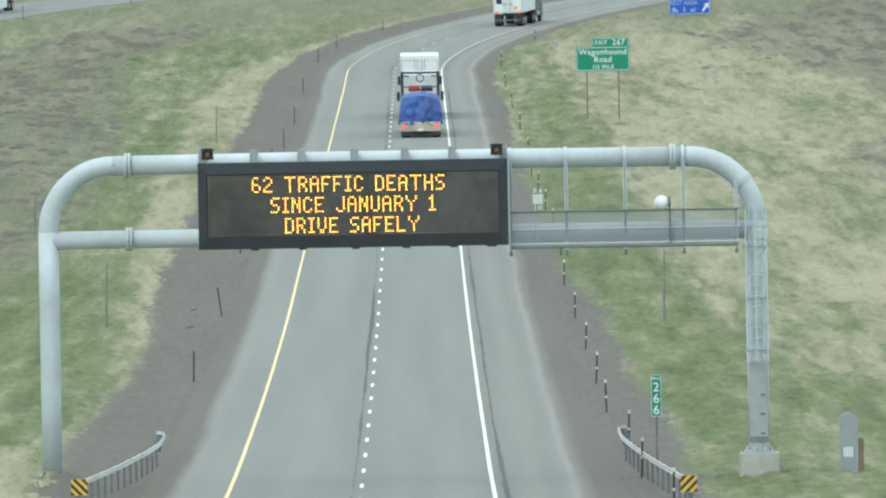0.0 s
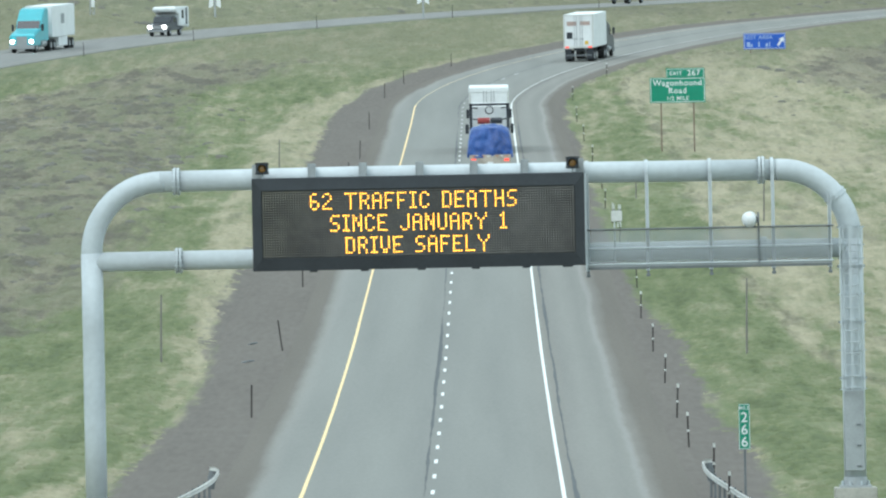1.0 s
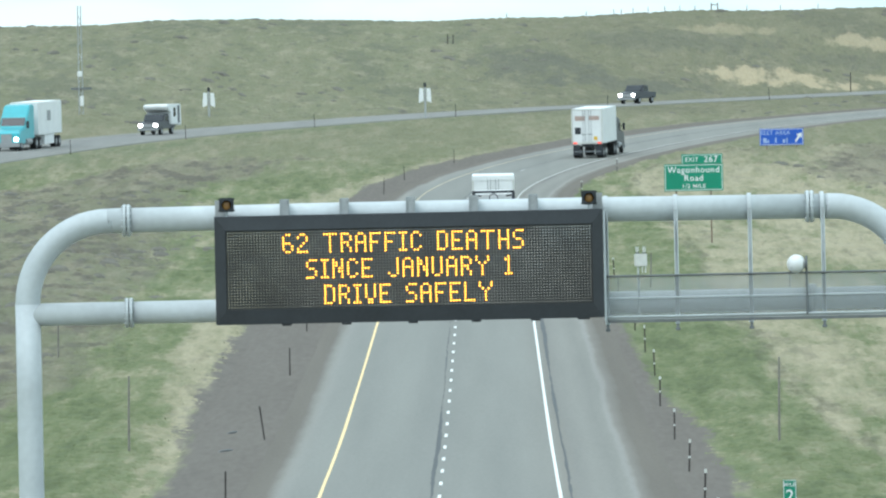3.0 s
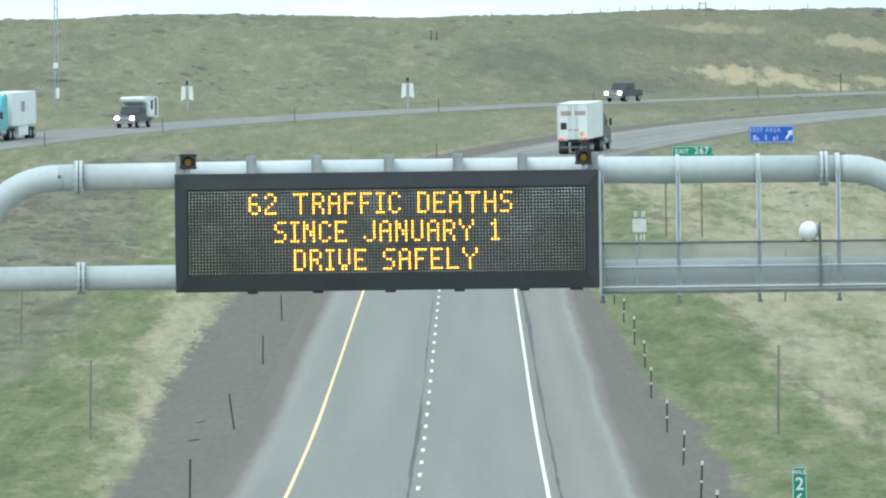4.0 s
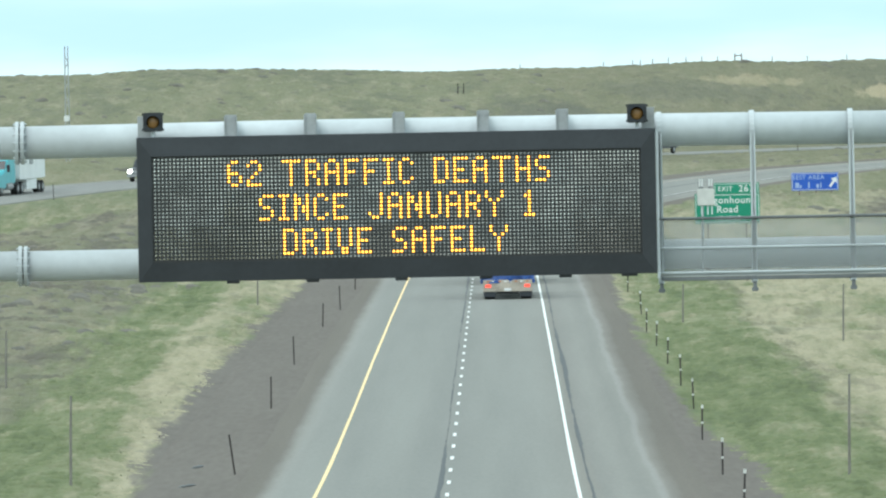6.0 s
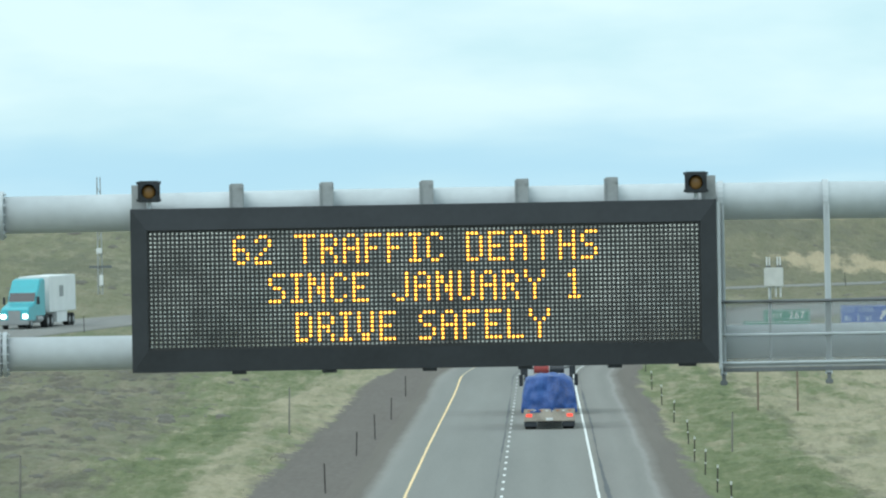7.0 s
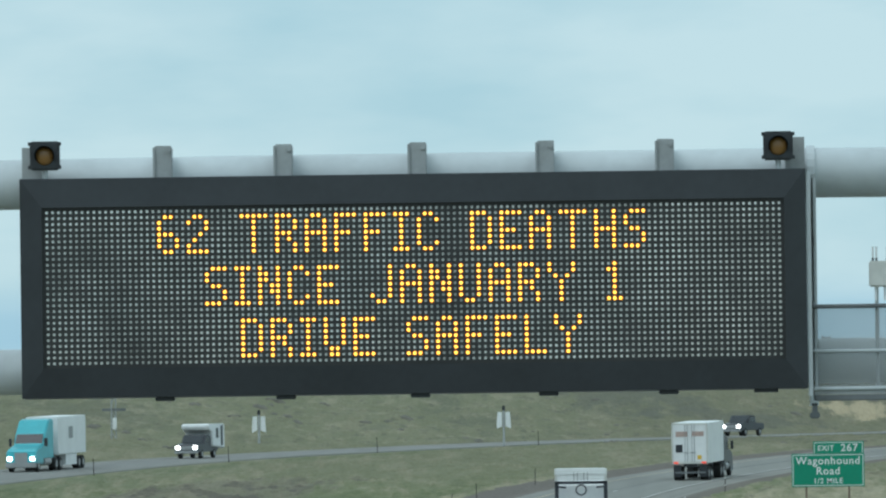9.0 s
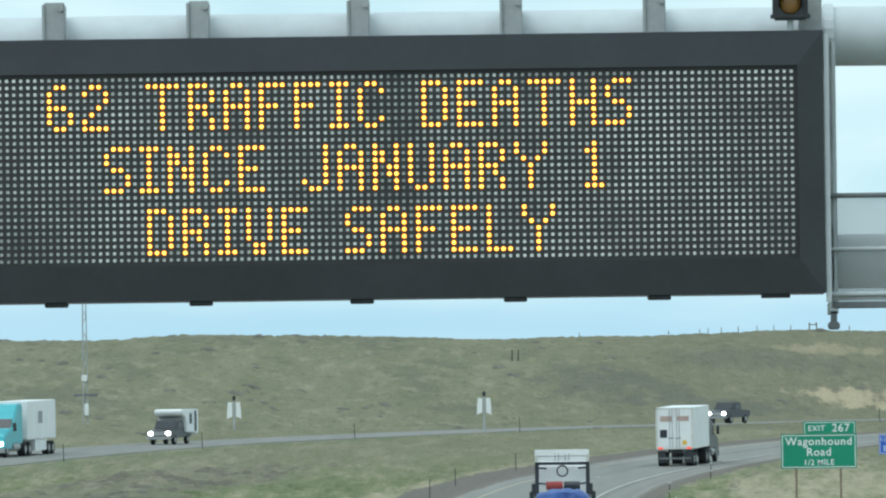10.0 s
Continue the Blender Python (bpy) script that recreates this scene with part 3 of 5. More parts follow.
for name, a, b, mat, label in LINES:
    tagged(strip(name, east_x, (a - ROAD_X, b - ROAD_X), EAST_YS[EAST_YS < 621], 0.06, mat, 0.012, 8), label, "road marking", kind="structure")
    tagged(strip(name, east_x, (a - ROAD_X, b - ROAD_X), EAST_YS[EAST_YS > 619], 0.06, M_FADED_YELLOW if mat is M_YELLOW_LINE else M_FADED_WHITE, 0.012, 8), "worn part of the " + label + " round the bend", "road marking", kind="structure")
for a, b, seed, wob in ((-0.185, -0.125, 21, 0.09), (4.15, 4.23, 22, 0.09)):
    tagged(strip("crack_seal", east_x, (a - ROAD_X, b - ROAD_X), EAST_YS, 0.056, M_TAR, wob, seed), "wavering dark tar seal along a lane joint", "road marking", kind="structure")
for a, b, mat in ((-3.75, -3.6, M_WORN_LINE), (3.6, 3.75, M_WORN_LINE)):
    tagged(strip("edge_line_far", west_x, (a, b), WEST_YS, 0.075, mat), "edge line of the far carriageway", "road marking", kind="structure")
lane_line = thing("lane_line", "broken white lane line between the two lanes", "road marking", kind="structure")
dash_mesh = mesh_of(boxed(-0.055, 0.055, -1.52, 1.52, 0.0, 0.012), "dash")
dash_mesh.materials.append(M_WHITE_LINE)
worn_mesh = dash_mesh.copy()
worn_mesh.materials[0] = M_FADED_WHITE
for k in range(-4, 58):
    y = 2.0 + 12.19 * k
    d = new("dash", dash_mesh if y < 520 else worn_mesh)
    d.parent = lane_line
    d.location = (float(east_x(y)) - ROAD_X + 0.1, y, float(level(y)) - LEVEL_0 + 0.051)
    d.rotation_euler = (math.atan(float(level(y + 2) - level(y - 2)) / 4), 0, -math.atan(float(east_x(y + 1) - east_x(y - 1)) / 2))


# ---- sign gantry ----
GY = 0.9
gantry = thing("sign_gantry", "galvanised steel tube gantry spanning the carriageway", "gantry", at=(0, GY, 0))
XL, XR, ZT, ZB, RB = -8.665, 11.42, 9.29, 7.2, 1.86


def arc(cx, cz, a0, a1, n=9):
    return [(cx + RB * math.cos(a), 0, cz + RB * math.sin(a)) for a in np.linspace(a0, a1, n)]


part("column", tubed([(XL, 0, 0.2), (XL, 0, 3), (XL, 0, 5.5), (XL, 0, ZT - RB)], 0.285, 28), M_STEEL, gantry, smooth=True)
part("column", tubed([(XR, 0, 0.95), (XR, 0, 3), (XR, 0, 5.5), (XR, 0, ZT - RB)], 0.295, 28), M_STEEL, gantry, smooth=True)
part("bend", tubed([(XL, 0, ZT - RB - 0.35), (XL, 0, ZT - RB - 0.1)] + arc(XL + RB, ZT - RB, math.pi, math.pi / 2, 15) + [(XL + RB + 0.1, 0, ZT)], 0.28, 28), M_STEEL, gantry, smooth=True)
part("bend", tubed([(XR - RB - 0.1, 0, ZT)] + arc(XR - RB, ZT - RB, math.pi / 2, 0, 15) + [(XR, 0, ZT - RB - 0.1), (XR, 0, ZT - RB - 0.35)], 0.29, 28), M_STEEL, gantry, smooth=True)
part("top_tube", tubed([(XL + RB - 0.02, 0, ZT), (-2, 0, ZT + 0.03), (4, 0, ZT + 0.03), (XR - RB + 0.02, 0, ZT)], 0.28, 28), M_STEEL, gantry, smooth=True)
part("lower_tube", tubed([(XL, 0, ZB), (XR, 0, ZB)], 0.255, 28), M_STEEL, gantry, smooth=True)


BOLT = mesh_of(tubed([(-0.11, 0, 0), (0.11, 0, 0)], 0.016, 6), "bolt")
BOLT.materials.append(M_STEEL)


def flange(x, z, r, turned=0.0):
    bm = bmesh.new()
    for k in (-1, 1):
        tube(bm, [(k * 0.045 - 0.03, 0, 0), (k * 0.045 + 0.03, 0, 0)], r + 0.085, 28)
    ob = part("flange", bm, M_STEEL, gantry, "bolted ring flange")
    ob.location, ob.rotation_euler = (x, 0, z), (0, turned, 0)
    for j in range(14):
        a = 2 * math.pi * j / 14
        bolt = new("bolt", BOLT)
        bolt.parent = ob
        bolt.location = (0, (r + 0.045) * math.cos(a), (r + 0.045) * math.sin(a))


flange(-6.39, ZT, 0.28), flange(-6.37, ZB, 0.255), flange(9.08, ZT, 0.28), flange(9.1, ZB, 0.255)
a45 = math.radians(38)
flange(XR - RB + RB * math.cos(a45), ZT - RB + RB * math.sin(a45), 0.235, math.pi / 2 - a45)
for x, z in ((XL, 0.1), (XR, 0.85)):
    bm = boxed(x - 0.42, x + 0.42, -0.42, 0.42, z, z + 0.06)
    tube(bm, [(x, 0, z + 0.05), (x, 0, z + 0.28)], [0.335, 0.305], 28)
    plate = part("base_plate", bm, M_CHANNEL, gantry, "bolted base with stiffened skirt")
    for j in range(8):
        a = 2 * math.pi * (j + 0.5) / 8
        part("anchor_bolt", tubed([(x + 0.37 * math.cos(a), 0.37 * math.sin(a), z + 0.05), (x + 0.37 * math.cos(a), 0.37 * math.sin(a), z + 0.17)], 0.03, 6), M_STEEL, plate)
part("ladder_guard", boxed(XR - 0.27, XR + 0.25, -0.46, -0.40, 1.3, 3.42, bevel=0.015), M_CHANNEL, gantry, "flat locked panel over the foot of the ladder")
for x, z0, z1 in ((XL, -0.9, 0.1), (XR, -0.6, 0.85)):
    f = thing("footing", "pale square concrete footing in the grass", "footing", "gantry footings", (x, GY, 0))
    part("block", boxed(-0.56, 0.56, -0.56, 0.56, z0, z1, bevel=0.02), M_CONCRETE, f)

# catwalk to the side of the sign
for x in (4.46, 6.04, 7.71, 9.36, 10.85):
    top = ZT - 0.05 if x < 10 else 8.62
    bm = boxed(x - 0.045, x + 0.045, -0.60, -0.53, 6.70, top)
    box(bm, x - 0.045, x + 0.045, -0.62, 0.05, 6.70, 6.80)
    box(bm, x - 0.012, x + 0.012, -0.60, -0.46, 6.8, top)
    part("hanger", bm, M_STEEL, gantry)
    if x < 10:
        bm = bmesh.new()
        hoop = [[bm.verts.new((x + o, q * math.cos(a), ZT + q * math.sin(a))) for o, q in ((-0.045, 0.285), (-0.045, 0.335), (0.045, 0.335), (0.045, 0.285))]
                for a in np.linspace(0, 2 * math.pi, 24, endpoint=False)]
        for p, q in zip(hoop, hoop[1:] + hoop[:1]):
            for i in range(4):
                bm.faces.new((p[i], p[(i + 1) % 4], q[(i + 1) % 4], q[i]))
        bmesh.ops.recalc_face_normals(bm, faces=bm.faces)
        part("clamp_band", bm, M_STEEL, gantry)
    bm = boxed(x - 0.055, x + 0.055, -0.64, -0.5, 6.55, 6.62, bevel=0.012)
    box(bm, x - 0.03, x + 0.03, -0.62, -0.55, 6.6, 6.72)
    part("foot_lamp", bm, M_DARK_STEEL, gantry, "small dark lamp box under the catwalk")
part("hand_rail", tubed([(4.42, -0.62, 7.80), (10.95, -0.62, 7.80)], 0.024, 10), M_DARK_STEEL, gantry, "thin dull brown-grey top rail")
for z, r in ((7.30, 0.018), (6.88, 0.022)):
    part("rail", tubed([(4.42, -0.62, z), (10.95, -0.62, z)], r, 10), M_STEEL, gantry)
part("floor_edge", boxed(4.45, 10.9, -0.63, -0.56, 6.745, 6.81, bevel=0.01), M_DARK_STEEL, gantry, "dark angle along the floor's edge")
part("toe_board", boxed(4.45, 10.9, -0.61, -0.60, 6.815, 6.90), M_CHANNEL, gantry)
part("kick_screen", boxed(4.5, 10.85, -0.045, -0.040, 6.9, 7.28), M_SCREEN, gantry, "second see-through screen along the back of the floor")
part("floor_grating", boxed(4.45, 10.9, -0.58, 0.0, 6.83, 6.86), M_SCREEN, gantry, "see-through steel grating floor")
part("mesh_screen", boxed(4.5, 10.85, -0.605, -0.600, 6.9, 7.78), M_SCREEN, gantry, "see-through expanded-metal guard screen")

# caged ladder on the column
LX = XR - 0.02
for x in (LX - 0.3, LX - 0.03, LX + 0.29):
    part("cage_bar", boxed(x - 0.02, x + 0.02, -0.80, -0.775, 3.45, 7.75), M_STEEL, gantry)
for z, h in ((7.72, 0.05), (7.26, 0.03), (6.9, 0.03), (6.66, 0.09), (5.95, 0.03), (5.2, 0.07), (4.47, 0.03), (3.72, 0.07), (3.45, 0.03)):
    bm = bmesh.new()
    ring = [(LX + 0.36 * math.sin(a), -0.42 - 0.36 * math.cos(a)) for a in np.linspace(-1.75, 1.75, 13)]
    ring = [(ring[0][0], -0.1)] + ring + [(ring[-1][0], -0.1)]
    low = [bm.verts.new((xa, ya, z)) for xa, ya in ring]
    top = [bm.verts.new((xa, ya, z + h)) for xa, ya in ring]
    for k in range(len(ring) - 1):
        bm.faces.new((low[k], low[k + 1], top[k + 1], top[k]))
    bmesh.ops.solidify(bm, geom=bm.faces[:], thickness=0.012)
    part("cage_hoop", bm, M_STEEL, gantry)
for x in (LX - 0.2, LX + 0.2):
    part("ladder_rail", boxed(x - 0.02, x + 0.02, -0.42, -0.36, 3.3, 7.8), M_STEEL, gantry)
for k in range(14):
    part("rung", tubed([(LX - 0.2, -0.39, 3.5 + 0.3 * k), (LX + 0.2, -0.39, 3.5 + 0.3 * k)], 0.014, 8), M_STEEL, gantry)
for k, z in enumerate((1.4, 1.95, 2.5)):
    part("step_bolt", boxed(XR + 0.04, XR + 0.16, -0.49, -0.455, z, z + 0.04), M_DARK_STEEL, gantry)

# ---- message sign ----
FY = -0.1
sign = thing("message_sign", "black variable message sign with lit amber lamp letters", "sign", at=(0, 0, 0))
SX, SZ0, SZ1 = 4.385, 6.885, 9.335
part("housing", boxed(-SX, SX, FY + 0.09, 0.60, SZ0, SZ1, bevel=0.015), M_BLACK, sign)


def bezel(pts_out, pts_in):
    """One frame member that slopes forward from its outer edge to a lip round the recessed face."""
    bm = bmesh.new()
    (ax, az), (bx, bz) = pts_out
    (cx, cz), (dx, dz) = pts_in
    v = [bm.verts.new(c) for c in ((ax, FY + 0.045, az), (bx, FY + 0.045, bz), (dx, FY + 0.015, dz), (cx, FY + 0.015, cz), (ax, FY + 0.1, az), (bx, FY + 0.1, bz), (dx, FY + 0.1, dz), (cx, FY + 0.1, cz))]
    for f4 in ((0, 1, 2, 3), (0, 4, 5, 1), (4, 7, 6, 5), (0, 3, 7, 4), (1, 5, 6, 2), (3, 2, 6, 7)):
        bm.faces.new([v[i] for i in f4])
    bmesh.ops.recalc_face_normals(bm, faces=bm.faces)
    part("bezel", bm, M_BLACK, sign)


IX, IZ0, IZ1 = 4.14, 7.21, 9.01
bezel(((-SX, SZ1), (SX, SZ1)), ((-IX, IZ1), (IX, IZ1)))
bezel(((-SX, SZ0), (SX, SZ0)), ((-IX, IZ0), (IX, IZ0)))
bezel(((-SX, SZ0), (-SX, SZ1)), ((-IX, IZ0), (-IX, IZ1)))
bezel(((SX, SZ0), (SX, SZ1)), ((IX, IZ0), (IX, IZ1)))
face = part("face", boxed(-IX, IX, FY + 0.078, FY + 0.095, IZ0, IZ1), M_FACE, sign, "matt black lamp matrix face")

GLYPHS = {
    "6": ".##. #... #... ###. #..# #..# .##.", "2": ".##. #..# ...# ..#. .#.. #... ####", "T": "##### ..#.. ..#.. ..#.. ..#.. ..#.. ..#..",
    "R": "###. #..# #..# ###. #.#. #..# #..#", "A": ".##. #..# #..# #### #..# #..# #..#", "F": "#### #... #... ###. #... #... #...",
    "I": "### .#. .#. .#. .#. .#. ###", "C": ".##. #..# #... #... #... #..# .##.", "D": "###. #..# #..# #..# #..# #..# ###.",
    "E": "#### #... #... ###. #... #... ####", "H": "#..# #..# #..# #### #..# #..# #..#", "S": ".### #... #... .##. ...# ...# ###.",
    "N": "#..# ##.# ##.# #.## #.## #..# #..#", "J": "...# ...# ...# ...# ...# #..# .##.", "U": "#..# #..# #..# #..# #..# #..# .##.",
    "Y": "#...# #...# .#.#. ..#.. ..#.. ..#.. ..#..", "1": ".#. ##. .#. .#. .#. .#. ###", "V": "#..# #..# #..# #..# #..# .##. .##.",
    "L": "#... #... #... #... #... #... ####"}
COLS, ROWS_N = 125, 27
PX, PZ0 = 0.0659, 8.955


def lamp(bm, col, row, half, depth, y):
    """A small square lens with chamfered edges standing proud of the face."""
    x, z = -4.085 + PX * col, PZ0 - 0.0648 * row
    a = [bm.verts.new((x + sx * half, y, z + sz * half)) for sx, sz in ((-1, -1), (1, -1), (1, 1), (-1, 1))]
    # lenses lean back a little, each module of the matrix in its own way
    lean = 0.0088 + 0.0022 * math.sin(2.4 * (col // 18) + 1.7 * (row // 9)) + 0.0012 * noise.noise((col * 0.35, row * 0.35, 2.0))
    b = [bm.verts.new((x + sx * half * 0.9, y - depth + sz * half * 0.9 * lean, z + sz * half * 0.9)) for sx, sz in ((-1, -1), (1, -1), (1, 1), (-1, 1))]
    bm.faces.new(b)
    for i in range(4):
        bm.faces.new((a[i], a[(i + 1) % 4], b[(i + 1) % 4], b[i]))


bm = bmesh.new()
rings = [[bm.verts.new((q * math.cos(a), y, q * math.sin(a))) for a in np.linspace(0, 2 * math.pi, 10, endpoint=False)] for q, y in ((0.027, 0.0), (0.025, -0.006), (0.0172, -0.009))]
for p, q in zip(rings, rings[1:]):
    for i in range(10):
        bm.faces.new((p[i], p[(i + 1) % 10], q[(i + 1) % 10], q[i])).material_index = 1
bm.faces.new(rings[-1]).material_index = 0
bmesh.ops.recalc_face_normals(bm, faces=bm.faces)
lamp_mesh = mesh_of(bm, "lit_lamp")
lamp_mesh.materials.append(M_LIT), lamp_mesh.materials.append(M_LIT_RIM)
lit = set()
for text, col, row in (("62 TRAFFIC DEATHS", 19, 1), ("SINCE JANUARY 1", 27, 10), ("DRIVE SAFELY", 33, 19)):
    for ch in text:
        if ch == " ":
            col += 4
            continue
        rows = GLYPHS[ch].split()
        for r, line in enumerate(rows):
            for c, mark in enumerate(line):
                if mark == "#":
                    lit.add((col + c, row + r))
                    bulb = new("lit_lamp", lamp_mesh)
                    bulb.parent = face
                    bulb.location = (-4.085 + PX * (col + c), FY + 0.077, PZ0 - 0.0648 * (row + r))
        col += len(rows[0]) + 1
dots = bmesh.new()
for r in range(ROWS_N):
    for c in range(COLS):
        if (c, r) not in lit:
            lamp(dots, c, r, 0.0165, 0.005, FY + 0.077)
tagged(part("unlit_lamp_field", dots, M_DOT, sign, "rows of small pale unlit lamp lenses"), kind="stuff")

for x in (-2.79, -1.44, 0.06, 1.49, 2.83):
    bm = boxed(x - 0.095, x + 0.095, 0.30, 0.335, SZ1 - 0.02, 9.70, bevel=0.008)
    box(bm, x - 0.115, x - 0.09, 0.27, 0.75, SZ1 - 0.02, 9.68)
    box(bm, x + 0.07, x + 0.095, 0.335, 0.75, SZ1 - 0.02, 9.68)
    tube(bm, [(x + 0.06, 0.27, 9.64), (x + 0.06, 0.30, 9.64)], 0.026, 8)
    part("mounting_bracket", bm, M_CHANNEL, sign, "bolted galvanised channel bracket over the tube")
    part("drip_clip", boxed(x - 0.11, x + 0.11, 0.0, 0.12, SZ0 - 0.045, SZ0, bevel=0.008), M_BLACK, sign)
for x0, x1 in ((-4.37, -4.15), (4.17, 4.385)):
    bm = boxed(x0, x1, 0.30, 0.345, SZ1 - 0.02, 9.70)
    box(bm, x0, x0 + 0.025, 0.345, 0.7, SZ1 - 0.02, 9.62)
    part("mounting_bracket", bm, M_CHANNEL, sign)
part("side_plate", boxed(SX + 0.004, SX + 0.05, -0.02, 0.1, 6.80, 9.30), M_STEEL, sign, "grey steel edge channel")
part("drip_clip", boxed(3.78, 4.05, 0.0, 0.12, SZ0 - 0.04, SZ0), M_BLACK, sign)
for xb in (-4.1, 4.085):
    be = thing("beacon", "dark square flashing beacon with amber lens on the sign", "beacon", "beacons on the sign", (xb, 0.0, SZ1))
    bm = boxed(-0.165, 0.165, -0.05, 0.16, 0.10, 0.42, bevel=0.02)
    for sx in (-1, 1):
        for sz in (0.13, 0.39):
            box(bm, sx * 0.165 - 0.02, sx * 0.165 + 0.02, -0.06, -0.02, sz - 0.02, sz + 0.02)
    part("case", bm, M_BLACK, be)
    ring = bmesh.new()
    pts = [(0.115 * math.cos(a), 0.115 * math.sin(a)) for a in np.linspace(-0.5, math.pi + 0.5, 17)]
    for (xa, za), (xc, zc) in zip(pts, pts[1:]):
        v = [ring.verts.new(c) for c in ((xa, -0.05, 0.255 + za), (xc, -0.05, 0.255 + zc), (xc, -0.17, 0.255 + zc), (xa, -0.17, 0.255 + za))]
        ring.faces.new(v)
    bmesh.ops.solidify(ring, geom=ring.faces[:], thickness=0.006)
    part("visor", ring, M_BLACK, be)
    lens = tubed([(0, -0.05, 0.255), (0, -0.075, 0.255), (0, -0.09, 0.255)], [0.105, 0.09, 0.05], 20)
    part("lens", lens, M_AMBER, be, "unlit amber lens", smooth=True)
    part("stem", tubed([(0, 0.05, 0), (0, 0.05, 0.11)], 0.03, 10), M_STEEL, be)

# radar box and camera dome above the catwalk
rb = thing("sensor_box", "pale grey sensor box with short stub antennas on a pole", "sensor box", at=(5.23, 0.25, 6.86))
part("case", boxed(-0.145, 0.145, -0.06, 0.06, 1.15, 1.44, bevel=0.015), M_DIRTY_WHITE, rb)
for k in (-0.1, -0.06, 0.06, 0.1):
    stub = part("stub_antenna", tubed([(k, 0, 1.47), (k, 0, 1.6)], 0.011, 6), M_WHITE, rb, "short white antenna")
    part("socket", tubed([(k, 0, 1.43), (k, 0, 1.475)], 0.014, 6), M_DARK_STEEL, stub)
for k in (-0.07, 0.03, 0.1):
    part("cable_gland", tubed([(k, 0, 1.0), (k, 0, 1.16)], 0.013, 6), M_WHITE, rb)
part("pole", tubed([(-0.06, 0.08, 0.0), (-0.06, 0.08, 1.2)], 0.022, 10), M_STEEL, rb)
dome = thing("dome_camera", "white domed traffic camera on a dark arm", "camera", at=(8.74, 0.25, 6.86))
bm = bmesh.new()
bmesh.ops.create_uvsphere(bm, u_segments=24, v_segments=16, radius=0.21, matrix=Matrix.Translation((0, 0, 1.14)))
part("dome", bm, M_WHITE, dome, smooth=True)
part("collar", tubed([(0.2, 0, 1.14), (0.235, 0, 1.14)], 0.16, 20), M_DARK_STEEL, dome)
part("arm", tubed([(0.23, 0, 0.0), (0.23, 0, 1.32)], 0.025, 10), M_DARK_STEEL, dome)


# ---- roadside at the gantry ----
def text_mesh(name, body, cap, mat, parent, x, y, z):
    """Flat lettering, facing down the road, a mesh for each letter; its baseline at z; cap is the capital height."""
    cu = bpy.data.curves.new(name, "FONT")
    cu.body, cu.size, cu.align_x, cu.extrude, cu.space_character, cu.offset = body, cap / 0.69, "CENTER", 0.004, 1.12, 0.018 * cap
    tmp = bpy.data.objects.new(name, cu)
    me = bpy.data.meshes.new_from_object(tmp)
    bpy.data.objects.remove(tmp)
    bpy.data.curves.remove(cu)
    me.transform(Matrix.Translation((x, y, z)) @ Matrix.Rotation(math.pi / 2, 4, "X"))
    whole = bmesh.new()
    whole.from_mesh(me)
    bpy.data.meshes.remove(me)
    left = set(whole.faces)
    while left:
        letter, reach = set(), [min(left, key=lambda f: f.index)]
        while reach:
            f = reach.pop()
            if f in letter:
                continue
            letter.add(f)
            reach += [g for e in f.edges for g in e.link_faces if g not in letter]
        left -= letter
        one, twin = bmesh.new(), {}
        for f in sorted(letter, key=lambda f: f.index):
            for v in f.verts:
                if v not in twin:
                    twin[v] = one.verts.new(v.co)
            one.faces.new([twin[v] for v in f.verts])
        part(name, one, mat, parent)
    whole.free()


